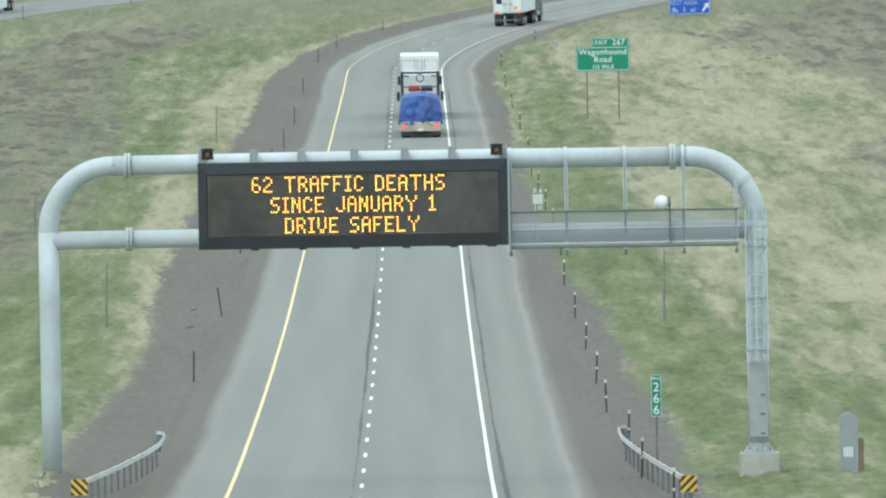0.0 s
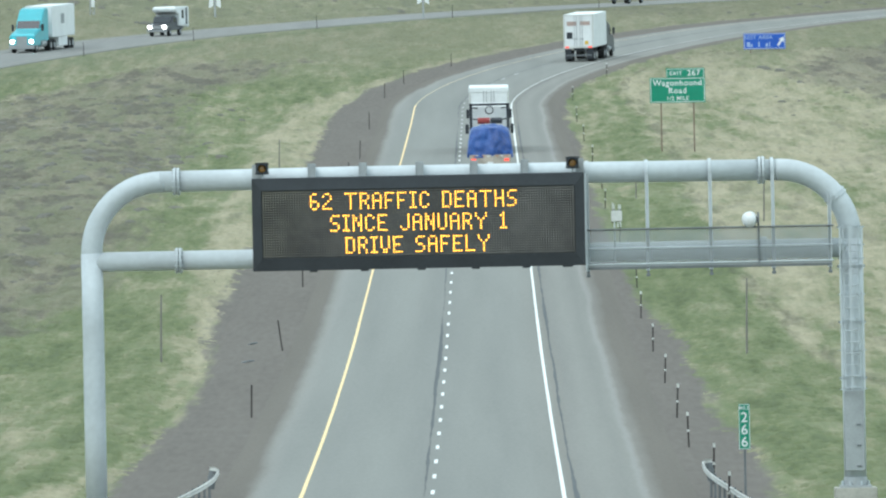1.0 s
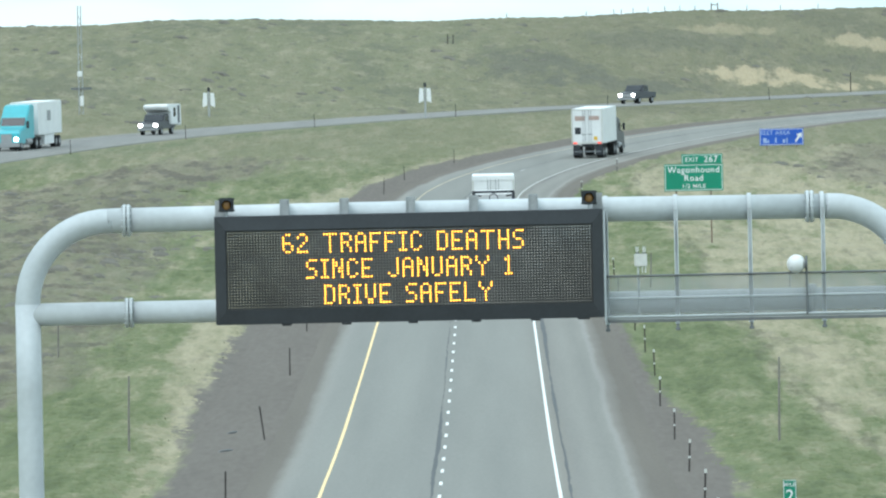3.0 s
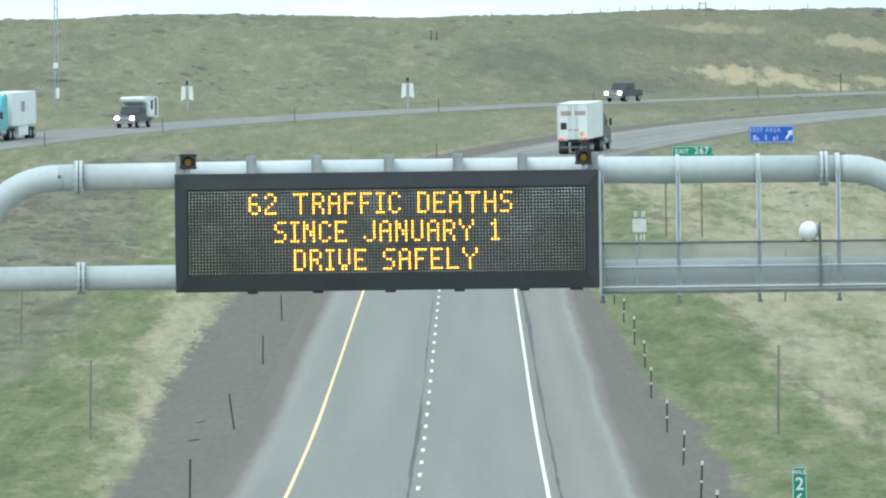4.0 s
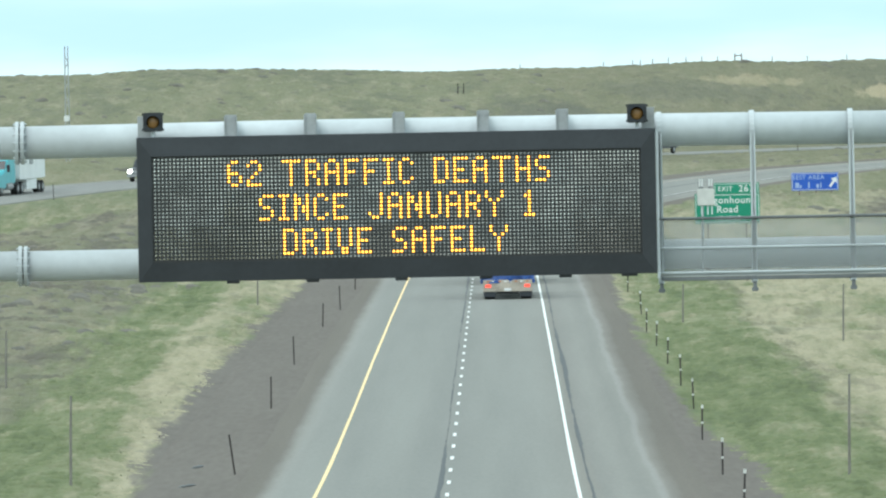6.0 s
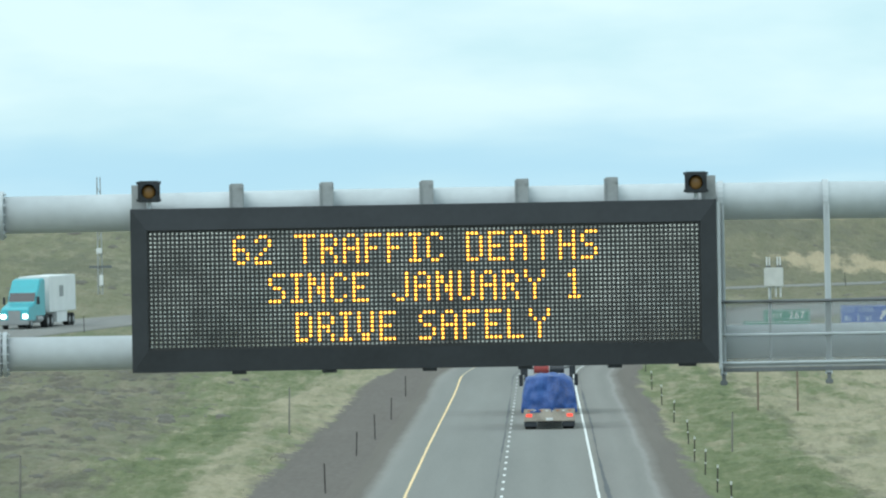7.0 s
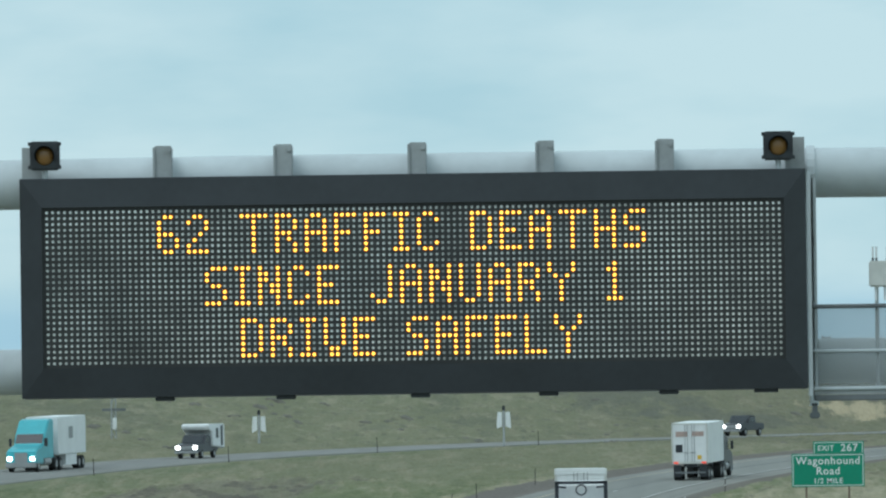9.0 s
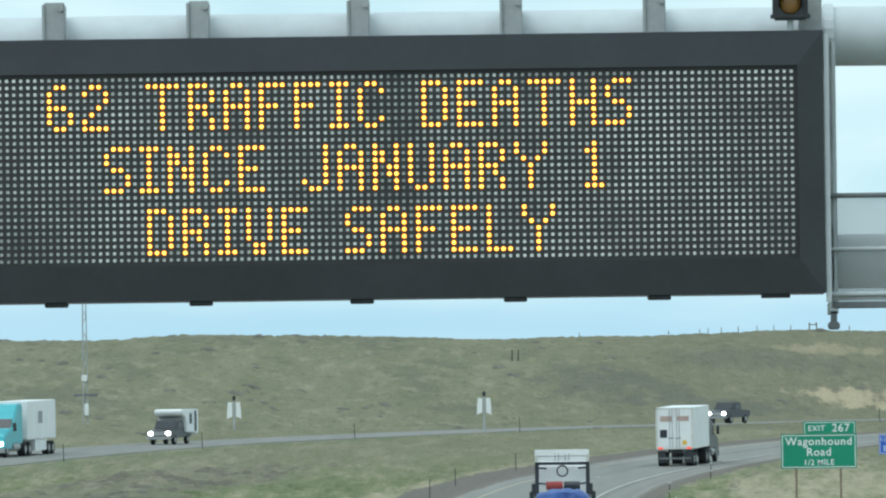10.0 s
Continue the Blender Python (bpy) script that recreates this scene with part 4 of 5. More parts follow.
def guardrail(x_far, x_near, y_far, y_near, curl):
    """W-beam rail that flares away from the road towards traffic; its far end curls outward."""
    n = 22
    path = []
    for k in range(n + 1):
        u = k / n
        path.append((x_far + (x_near - x_far) * u ** 1.15, y_far + (y_near - y_far) * u))
    path = [(x_far + curl * 0.30, y_far + 9.2), (x_far + curl * 0.12, y_far + 9.0), (x_far + curl * 0.0, y_far + 7.5), (x_far - curl * 0.02, y_far + 5.0), (x_far - curl * 0.02, y_far + 2.5)] + path
    x0, y0 = path[-1]
    rail = thing("guardrail", "galvanised W-beam guardrail with flared end", "guardrail", "guardrails", (x_near, y_near, ground_z(x_near, y_near)))
    gz = rail.location.z
    prof = [(0.0, 0.64), (0.04, 0.66), (0.04, 0.68), (0.0, 0.71), (0.0, 0.725), (0.04, 0.755), (0.04, 0.775), (0.0, 0.80)]
    side = 1 if x_near < 0 else -1
    bm = bmesh.new()
    rows = []
    for x, y in path:
        g = ground_z(x, y) - gz
        rows.append([bm.verts.new((x - x_near + side * d, y - y_near, g + z)) for d, z in prof])
    for a, b in zip(rows, rows[1:]):
        for j in range(len(prof) - 1):
            bm.faces.new((a[j], a[j + 1], b[j + 1], b[j]))
    bmesh.ops.solidify(bm, geom=bm.faces[:], thickness=0.006)
    part("rail", bm, M_BRIGHT_STEEL, rail)
    part("end_shoe", tubed([(x_far + curl * 0.22 - x_near, y_far + 8.2 - y_near, ground_z(x_far, y_far + 8.2) - gz + 0.2), (x_far + curl * 0.2 - x_near, y_far + 8.2 - y_near, ground_z(x_far, y_far + 8.2) - gz + 0.5), (x_far + curl * 0.16 - x_near, y_far + 8.2 - y_near, ground_z(x_far, y_far + 8.2) - gz + 0.72)], [0.09, 0.12, 0.1], 14), M_DARK_STEEL, rail, "dark rounded end shoe")
    for k in range(14):
        u = k / 13
        x, y = x_far + (x_near - x_far) * u ** 1.15, y_far + (y_near - y_far) * u
        g = ground_z(x, y) - gz
        bm = boxed(-0.035, 0.035, -0.05, 0.05, -0.5, 0.79)
        bm.transform(Matrix.Translation((x - x_near - side * 0.08, y - y_near, g)))
        part("post", bm, M_DARK_STEEL, rail, "dark grey guardrail post")
    mk = thing("object_marker", "yellow and black striped hazard marker at the guardrail end", "marker sign", "hazard markers", (x_near, y_near - 0.5, gz))
    w, h, z0 = 0.225, 0.46, 0.42
    part("panel", boxed(-w, w, 0, 0.012, z0, z0 + h, bevel=0.004), M_YELLOW, mk)
    s = 1 if side > 0 else -1
    for k in range(-1, 3):
        zc = z0 + 0.02 + k * 0.23
        pts = []
        for x, z in ((-w, zc), (w, zc - s * 0.45 + (0 if s > 0 else -0.0)), (w, zc + 0.11 - s * 0.45), (-w, zc + 0.11)):
            pts.append((x, z + (0.22 if s > 0 else -0.22)))
        # clip the slanted bar to the panel
        bm = bmesh.new()
        f = bm.faces.new([bm.verts.new((x, -0.004, z)) for x, z in pts])
        for co, no in (((0, 0, z0 + 0.01), (0, 0, -1)), ((0, 0, z0 + h - 0.01), (0, 0, 1))):
            bmesh.ops.bisect_plane(bm, geom=bm.verts[:] + bm.edges[:] + bm.faces[:], plane_co=co, plane_no=no, clear_outer=True)
        if bm.faces:
            part("stripe", bm, M_BLACK, mk)
        else:
            bm.free()
    part("post", boxed(-0.03, 0.03, 0.014, 0.06, -0.4, z0 + h - 0.05), M_DARK_STEEL, mk)


guardrail(-6.05, -7.5, 20.0, -13.0, -1.0)
guardrail(7.85, 9.0, 19.0, -16.5, 1.0)

mx, my = 8.53, 2.0
mz = ground_z(mx, my)
mm = thing("mile_marker", "narrow green mile marker plate with white numerals", "marker sign", at=(mx, my, mz))
part("plate", boxed(-0.15, 0.15, 0, 0.006, 1.87 - mz, 3.08 - mz, bevel=0.002), M_GREEN, mm)
for a in ((-0.14, 0.14, 3.055, 3.07), (-0.14, 0.14, 1.88, 1.895), (-0.142, -0.128, 1.88, 3.07), (0.128, 0.142, 1.88, 3.07)):
    part("border", boxed(a[0], a[1], -0.004, 0.0, a[2] - mz, a[3] - mz), M_WHITE, mm)
text_mesh("numeral", "MILE", 0.085, M_WHITE, mm, 0, -0.004, 2.93 - mz)
for k, ch in enumerate("266"):
    text_mesh("numeral", ch, 0.255, M_WHITE, mm, 0, -0.004, 2.60 - 0.325 * k - mz)
part("post", boxed(-0.03, 0.03, 0.008, 0.05, -0.4, 2.6 - mz), M_DARK_STEEL, mm)

cx, cy = 13.96, 0.0
cz = ground_z(cx, cy)
cab = thing("utility_pedestal", "grey round-topped utility pedestal beside a wooden post", "utility box", at=(cx, cy, cz))
bm = boxed(-0.29, 0.22, -0.12, 0.12, -0.3, 1.72 - cz + 0.0)
tube(bm, [(-0.035, -0.125, 1.72 - cz), (-0.035, 0.125, 1.72 - cz)], 0.255, 24)
part("shell", bm, M_GREY, cab)
for k in range(4):
    part("label_bar", boxed(-0.19 + 0.07 * k, -0.14 + 0.07 * k, -0.128, -0.122, 0.72 - cz, 1.0 - cz), M_WHITE, cab, "white meter label")
part("post", boxed(0.235, 0.38, -0.1, 0.08, -0.4, 1.25 - cz, bevel=0.015), M_WOOD, cab, "brown timber post")


# ---- roadside posts ----
def delineator(x, y, lean, tall, bright):
    z = ground_z(x, y)
    d = thing("delineator_post", "thin dark steel delineator post with pale reflectors on the verge" if bright else "thin dark rusty delineator post on the gravel shoulder", "post",
              "delineators along the paved shoulder" if bright else "delineators along the median gravel", (x, y, z))
    d.rotation_euler = (0, lean, 0)
    part("stake", boxed(-0.028, 0.028, -0.02, 0.02, -0.3, tall, bevel=0.004), M_RUST, d)
    if bright:
        part("reflector", boxed(-0.038, 0.038, -0.03, -0.021, tall - 0.11, tall + 0.01), M_DIRTY_WHITE, d, "white reflector")
        part("reflector", boxed(-0.032, 0.032, -0.03, -0.021, tall - 0.61, tall - 0.54), M_DIRTY_WHITE, d, "white reflector")


rng = random.Random(5)
for x, y in ((8.5, -21.0), (8.15, 6.0), (8.2, 30.0), (8.0, 60.0), (8.05, 86.6), (8.15, 120.0), (8.2, 153.5), (8.2, 189.0), (8.5, 224.6), (8.5, 254.6), (8.45, 286.6), (8.4, 317.0), (8.3, 343.6)):
    delineator(x, y, rng.uniform(-0.03, 0.05), rng.uniform(1.05, 1.2), True)
for k in range(6):
    y = 382 + 61 * k
    delineator(float(east_x(y)) + 8.4, y, rng.uniform(-0.04, 0.04), 1.15, True)
for o, y, lean in ((-6.5, 94.0, 0.02), (-6.55, 161.0, -0.13), (-6.8, 232.5, 0.01), (-7.0, 294.0, -0.02), (-6.85, 365.0, 0.03), (-6.55, 405.0, -0.02), (-6.5, 464.0, 0.03), (-6.7, 552.0, 0.0), (-6.95, 643.0, 0.02), (-7.7, 678.0, -0.02), (-8.4, 721.0, 0.0)):
    delineator(float(east_x(y)) + o, y, lean, rng.uniform(1.1, 1.25), False)
for k in range(7):
    y = 770 + 42 * k
    delineator(float(west_x(y)) + 6.6, y, rng.uniform(-0.05, 0.05), 1.3, False)
for x, y, tall in ((11.6, 141.0, 2.9), (-10.8, 144.0, 2.7), (-10.7, 409.7, 2.4), (-17.0, 250.0, 2.2), (16.0, 300.0, 2.4), (10.2, 360.0, 1.8)):
    z = ground_z(x, y)
    p = thing("fence_stake", "tall thin weathered stake standing in the grass", "post", "tall stakes", (x, y, z))
    part("stake", tubed([(0, 0, -0.3), (0.02, 0, tall * 0.5), (0.05, 0, tall)], [0.045, 0.04, 0.032], 8), M_GREY_WOOD, p)


# torn tyre tread lying on the median gravel
for x, y, turn, length in ((-7.75, 168.0, 0.15, 0.42), (-7.6, 149.0, -0.1, 0.55)):
    scrap = thing("tyre_scrap", "curled dark strip of torn tyre tread on the gravel", "debris", "tyre scraps", (x, y, ground_z(x, y) + 0.03))
    scrap.rotation_euler = (0, 0, turn)
    bm = bmesh.new()
    tube(bm, [(length * u, 0.5 * u * u, 0.05 + 0.09 * u * (1 - u)) for u in np.linspace(-0.5, 0.5, 7)], [0.015, 0.03, 0.04, 0.03, 0.04, 0.03, 0.015], 6)
    part("tread", bm, M_DARK_STEEL, scrap)


# ---- guide signs ----
def sign_board(name, label, x0, x1, z0, z1, y, mat, poles):
    g = ground_z((x0 + x1) / 2, y)
    s = thing(name, label, "road sign", at=((x0 + x1) / 2, y, g))
    w = (x1 - x0) / 2
    board = part("board", boxed(-w, w, 0, 0.03, z0 - g, z1 - g, bevel=0.01), mat, s)
    b, e = 0.035, 0.05
    for a in ((-w + e, w - e, z1 - e - b, z1 - e), (-w + e, w - e, z0 + e, z0 + e + b), (-w + e, -w + e + b, z0 + e, z1 - e), (w - e - b, w - e, z0 + e, z1 - e)):
        part("border", boxed(a[0], a[1], -0.006, 0.0, a[2] - g, a[3] - g), M_WHITE, board)
    for px in poles:
        gp = ground_z(px, y) - g
        part("pole", boxed(px - s.location.x - 0.05, px - s.location.x + 0.05, 0.034, 0.14, gp - 0.5, z1 - g - 0.1), M_WOOD, s, "weathered brown post")
    return s, g, board


es, g, board = sign_board("exit_sign", "green exit guide sign with white lettering on two posts", 12.43, 16.0, 9.49, 11.12, 457.0, M_GREEN, (13.14, 15.24))
tab = part("exit_tab", boxed(-0.72, 1.76, 0.0, 0.03, 11.13 - g, 11.72 - g, bevel=0.01), M_GREEN, es)
for a in ((-0.67, 1.71, 11.64, 11.67), (-0.67, -0.64, 11.15, 11.67), (1.68, 1.71, 11.15, 11.67)):
    part("border", boxed(a[0], a[1], -0.006, 0, a[2] - g, a[3] - g), M_WHITE, tab)
text_mesh("letter", "EXIT", 0.25, M_WHITE, tab, -0.1, -0.006, 11.27 - g)
text_mesh("letter", "267", 0.36, M_WHITE, tab, 1.05, -0.006, 11.23 - g)
text_mesh("letter", "Wagonhound", 0.36, M_WHITE, board, 0, -0.006, 10.60 - g)
text_mesh("letter", "Road", 0.36, M_WHITE, board, 0, -0.006, 10.10 - g)
text_mesh("letter", "1/2 MILE", 0.25, M_WHITE, board, 0, -0.006, 9.66 - g)
_, g, board = sign_board("rest_area_sign", "blue rest area sign with white lettering and arrow on three posts", 24.6, 28.28, 13.05, 14.45, 739.0, M_BLUE, (25.2, 26.5, 27.7))
text_mesh("letter", "REST AREA", 0.33, M_PALE_BLUE, board, -0.55, -0.006, 13.93 - g)
for k, (a, b, c) in enumerate(((-1.55, -1.25, 0.42), (-1.2, -1.05, 0.25), (-0.55, -0.42, 0.45), (0.1, 0.3, 0.3), (0.4, 0.5, 0.42))):
    part("symbol", boxed(a, b, -0.006, 0, 13.25 - g, 13.25 - g + c), M_PALE_BLUE, board, "small white service symbol")
arrow = boxed(-0.09, 0.09, -0.006, -0.001, -0.42, 0.2)
for v in ((-0.28, 0.12), (0.28, 0.12), (0.0, 0.5)):
    arrow.verts.new((v[0], -0.012, v[1]))
arrow.verts.ensure_lookup_table()
head = bmesh.ops.extrude_face_region(arrow, geom=[arrow.faces.new(arrow.verts[-3:])])
bmesh.ops.translate(arrow, vec=(0, 0.009, 0), verts=[g for g in head["geom"] if isinstance(g, bmesh.types.BMVert)])
bmesh.ops.recalc_face_normals(arrow, faces=arrow.faces)
arrow.transform(Matrix.Translation((1.4, 0, 13.68 - g)) @ Matrix.Rotation(math.radians(35), 4, "Y"))
part("arrow", arrow, M_WHITE, board, "white upward slanting arrow")

# backs of roadside signs by the far carriageway
for x, y, zt, dz in ((-25.4, 904.0, 20.4, 0), (-4.2, 891.0, 20.3, 0)):
    gz = ground_z(x, y)
    s = thing("roadside_sign", "two pale sign panels on one post under a dark lamp", "road sign", "signs by the far carriageway", (x, y, gz))
    h = zt - gz
    part("post", boxed(-0.09, 0.09, -0.08, 0.08, -0.5, h - 0.3), M_CHANNEL, s)
    for sx in (-1, 1):
        bm = bmesh.new()
        edge = [(0.15, h - 0.55), (0.52, h - 0.55), (0.6, h - 1.5), (0.6, h - 1.95), (0.15, h - 1.75)]
        for y0, flip in ((-0.14, False), (-0.1, True)):
            f = [bm.verts.new((sx * a, y0, b)) for a, b in edge]
            bm.faces.new(f[::-1] if flip else f)
        bm.verts.ensure_lookup_table()
        for k in range(5):
            bm.faces.new((bm.verts[k], bm.verts[(k + 1) % 5], bm.verts[5 + (k + 1) % 5], bm.verts[5 + k]))
        bmesh.ops.recalc_face_normals(bm, faces=bm.faces)
        part("panel", bm, M_WHITE, s)
    part("lamp", boxed(-0.13, 0.13, -0.15, 0.15, h - 0.42, h, bevel=0.04), M_BLACK, s, "dark lamp on top")

# mast with equipment
x, y = -37.5, 891.0
gz = ground_z(x, y)
mast = thing("lattice_mast", "slim grey lattice mast with white equipment boxes", "mast", at=(x, y, gz))
H = 28.4 - gz
for a in range(3):
    bx, by = 0.26 * math.cos(2.1 * a), 0.26 * math.sin(2.1 * a)
    part("leg", tubed([(bx, by, -0.3), (bx * 0.7, by * 0.7, H)], 0.05, 6), M_CHANNEL, mast)
for k in range(int(H / 0.6)):
    a, b = 2.1 * (k % 3), 2.1 * ((k + 1) % 3)
    part("brace", tubed([(0.2 * math.cos(a), 0.2 * math.sin(a), 0.6 * k), (0.2 * math.cos(b), 0.2 * math.sin(b), 0.6 * k + 0.6)], 0.035, 5), M_CHANNEL, mast)
part("equipment", boxed(-0.25, 0.25, -0.3, 0.1, 21.55 - gz, 22.1 - gz, bevel=0.06), M_WHITE, mast, "white antenna box")
part("equipment", boxed(-0.02, 0.32, -0.3, 0.1, 18.7 - gz, 19.7 - gz, bevel=0.04), M_WHITE, mast, "white control box")
part("cross_arm", boxed(-0.9, 1.1, -0.06, 0.06, 20.3 - gz, 20.52 - gz), M_DARK_STEEL, mast)

# fence on the crest
xs = [4.3, 13.8, 17.1, 18.0, 19.4, 21.2, 23.2, 25.0, 26.8, 33.0, 37.0, 41.5]
for x in xs:
    z = ground_z(x, 1166.0)
    p = thing("fence_post", "weathered fence post on the hill crest", "fence post", "crest fence posts", (x, 1166.0, z))
    part("post", tubed([(0, 0, -0.3), (0.02, 0, 0.75)], [0.05, 0.04], 6), M_WOOD, p)
for x, y, h in ((41.4, 1040.0, 2.1), (-2.5, 1073.0, 1.1), (-1.9, 1073.0, 1.1)):
    p = thing("fence_post", "dark weathered post on the grassy hillside", "fence post", "hillside posts", (x, y, ground_z(x, y)))
    part("post", tubed([(0, 0, -0.3), (0.02, 0, h)], [0.07, 0.05], 7), M_RUST, p)
z = ground_z(29.15, 1166.0)
hf = thing("fence_brace", "timber H-brace of the fence on the crest", "fence post", at=(29.15, 1166.0, z))
for dx in (-0.38, 0.38):
    part("post", tubed([(dx, 0, -0.3), (dx, 0, 1.0)], 0.07, 8), M_WOOD, hf)
part("crossbar", boxed(-0.38, 0.38, -0.04, 0.04, 0.72, 0.82), M_WOOD, hf)


# ---- vehicles ----
def wheel(parent, x, y, r, w):
    t = tubed([(x - w / 2, y, r), (x - w / 2 + 0.03, y, r), (x + w / 2 - 0.03, y, r), (x + w / 2, y, r)], [r * 0.9, r, r, r * 0.9], 20)
    tyre = part("wheel", t, M_RUBBER, parent)
    part("rim", tubed([(x - w / 2 - 0.01, y, r), (x + w / 2 + 0.01, y, r)], r * 0.52, 14), M_GREY, tyre)


def park(ob, y, center, side, facing):
    """Stand a vehicle on a carriageway: side offset from its centre line; facing 1 away, -1 towards."""
    x = float(center(y)) + side
    slope = math.atan(float(level(y + 4) - level(y - 4)) / 8)
    turn = -math.atan(float(center(y + 2) - center(y - 2)) / 4)
    ob.matrix_world = Matrix.Translation((x, y, float(level(y)) - LEVEL_0 + 0.05)) @ Matrix.Rotation(turn, 4, "Z") @ Matrix.Rotation(slope, 4, "X") @ Matrix.Rotation(0 if facing > 0 else math.pi, 4, "Z")


def mirror_arm(parent, x, y, z, s):
    m = part("mirror", boxed(x - 0.1, x + 0.1, y - 0.06, y + 0.04, z - 0.35, z + 0.25, bevel=0.02), M_DARK, parent)
    part("arm", boxed(min(x, x - s * 0.25), max(x, x - s * 0.25), y - 0.02, y + 0.02, z - 0.02, z + 0.02), M_DARK, m)


def tractor(v, y0, paint, high=3.9, lamps=True):
    """Conventional sleeper tractor whose back wall stands at y0."""
    bm = bmesh.new()
    prof = [(0, 0.95), (0, high - 0.15), (0.25, high), (1.3, high - 0.1), (2.5, 2.85), (3.0, 2.1), (4.9, 1.75), (5.3, 1.5), (5.35, 0.6), (3.0, 0.6), (3.0, 0.95)]
    n = len(prof)
    a = [bm.verts.new((-1.18, y0 + p, z)) for p, z in prof]
    b = [bm.verts.new((1.18, y0 + p, z)) for p, z in prof]
    for k in range(n):
        bm.faces.new((a[k], a[(k + 1) % n], b[(k + 1) % n], b[k]))
    bm.faces.new(a[::-1]), bm.faces.new(b)
    bmesh.ops.recalc_face_normals(bm, faces=bm.faces)
    bmesh.ops.bevel(bm, geom=bm.edges[:], offset=0.09, segments=2, affect="EDGES")
    body = part("cab", bm, paint, v)
    w = boxed(-1.05, 1.05, 0, 0.03, 0, 0.85)
    w.transform(Matrix.Translation((0, y0 + 3.0, 2.13)) @ Matrix.Rotation(math.radians(33), 4, "X"))
    part("windscreen", w, M_GLASSY, body, "dark raked windscreen")
    part("grille", boxed(-0.5, 0.5, y0 + 5.33, y0 + 5.38, 0.75, 1.5, bevel=0.02), M_GREY, body, "grey slatted grille")
    part("bumper", boxed(-1.2, 1.2, y0 + 5.2, y0 + 5.5, 0.35, 0.75, bevel=0.05), M_GREY, body)
    for s in (-1, 1):
        part("side_window", boxed(s * 1.185 - 0.01, s * 1.185 + 0.01, y0 + 2.0, y0 + 2.8, 1.95, 2.55), M_GLASSY, body)
        part("headlamp", boxed(s * 0.9 - 0.19, s * 0.9 + 0.19, y0 + 5.34, y0 + 5.41, 0.88, 1.2, bevel=0.03), M_HEAD if lamps else M_GREY, body, "lit white headlamp")
        mirror_arm(body, s * 1.42, y0 + 3.1, 2.3, s)
        part("fuel_tank", tubed([(s * 0.95, y0 + 0.9, 0.75), (s * 0.95, y0 + 2.7, 0.75)], 0.3, 16), M_GREY, body)
    part("frame_rails", boxed(-0.45, 0.45, y0 - 2.6, y0 + 5.2, 0.72, 0.98), M_DARK, v)
    for s in (-1, 1):
        wheel(v, s * 1.0, y0 + 4.4, 0.52, 0.3)
        for d in (-0.6, -1.9):
            wheel(v, s * 0.95, y0 + d, 0.52, 0.56)


def rear_frame(v, x0, x1, z0, z1, mat):
    for a in ((x0, x0 + 0.1, z0, z1), (x1 - 0.1, x1, z0, z1), (x0, x1, z1 - 0.12, z1), (x0, x1, z0, z0 + 0.14)):
        part("rear_frame", boxed(a[0], a[1], -0.03, 0.02, a[2], a[3]), mat, v)


def box_trailer(v, length, width, high, floor, body_mat, stripe=None):
    w = width / 2
    part("box", boxed(-w, w, 0.02, length, floor, high, bevel=0.04), body_mat, v)
    rear_frame(v, -w, w, floor, high, M_DIRTY_WHITE)
    for s in (-1, 1):
        d = part("door", boxed(min(s * 0.03, s * (w - 0.12)), max(s * 0.03, s * (w - 0.12)), -0.02, 0.02, floor + 0.16, high - 0.14, bevel=0.01), body_mat, v)
        for o in (0.16, 0.34):
            part("lock_rod", tubed([(s * o, -0.045, floor + 0.12), (s * o, -0.045, high - 0.12)], 0.018, 6), M_GREY, d)
            part("rod_handle", boxed(s * o - 0.10, s * o + 0.10, -0.06, -0.045, floor + 0.75, floor + 0.80), M_DARK_STEEL, d)
        part("tail_lamp", boxed(s * (w - 0.3) - 0.16, s * (w - 0.3) + 0.16, -0.05, -0.03, floor + 0.01, floor + 0.13), M_TAIL, v, "red tail lamp")
        for d0 in (0.9, 2.15):
            wheel(v, s * (w - 0.33), d0, 0.5, 0.56)
        part("mud_flap", boxed(s * (w - 0.36) - 0.28, s * (w - 0.36) + 0.28, 0.2, 0.22, 0.25, floor - 0.1), M_DARK, v)
    part("bumper_guard", boxed(-w + 0.2, w - 0.2, 0.0, 0.1, 0.5, 0.62), M_DARK_STEEL, v)
    part("underframe", boxed(-0.5, 0.5, 0.3, length - 0.4, floor - 0.25, floor - 0.02), M_DARK, v)
    if stripe:
        z0, z1 = stripe
        part("stripe", boxed(-w + 0.05, w - 0.1, -0.034, -0.022, z0, z1), M_ORANGE, v, "orange-brown band across the doors")
        part("placard", boxed(0.1, w - 0.15, -0.036, -0.024, z0 - 0.65, z0 - 0.15), M_DIRTY_WHITE, v)
        for k in range(3):
            part("placard_bar", boxed(0.2, w - 0.3 - 0.08 * k, -0.042, -0.037, z0 - 0.30 - 0.13 * k, z0 - 0.25 - 0.13 * k), M_ORANGE, v)


M_FADED = material("faded_red_print", shades(0.42, 0.31, 0.27, 0.15), 0.6, 0, 3)
va = thing("box_trailer_truck", "white box trailer lorry with orange band across its doors", "lorry")
box_trailer(va, 14.5, 2.6, 4.25, 1.15, M_WHITE, (2.92, 3.26))
part("header_board", boxed(-1.32, 1.32, -0.05, 0.1, 4.0, 4.32, bevel=0.03), M_WHITE, va, "white header above the doors")
tractor(va, 15.4, M_WHITE)
park(va, 470.0, east_x, 1.95, 1)

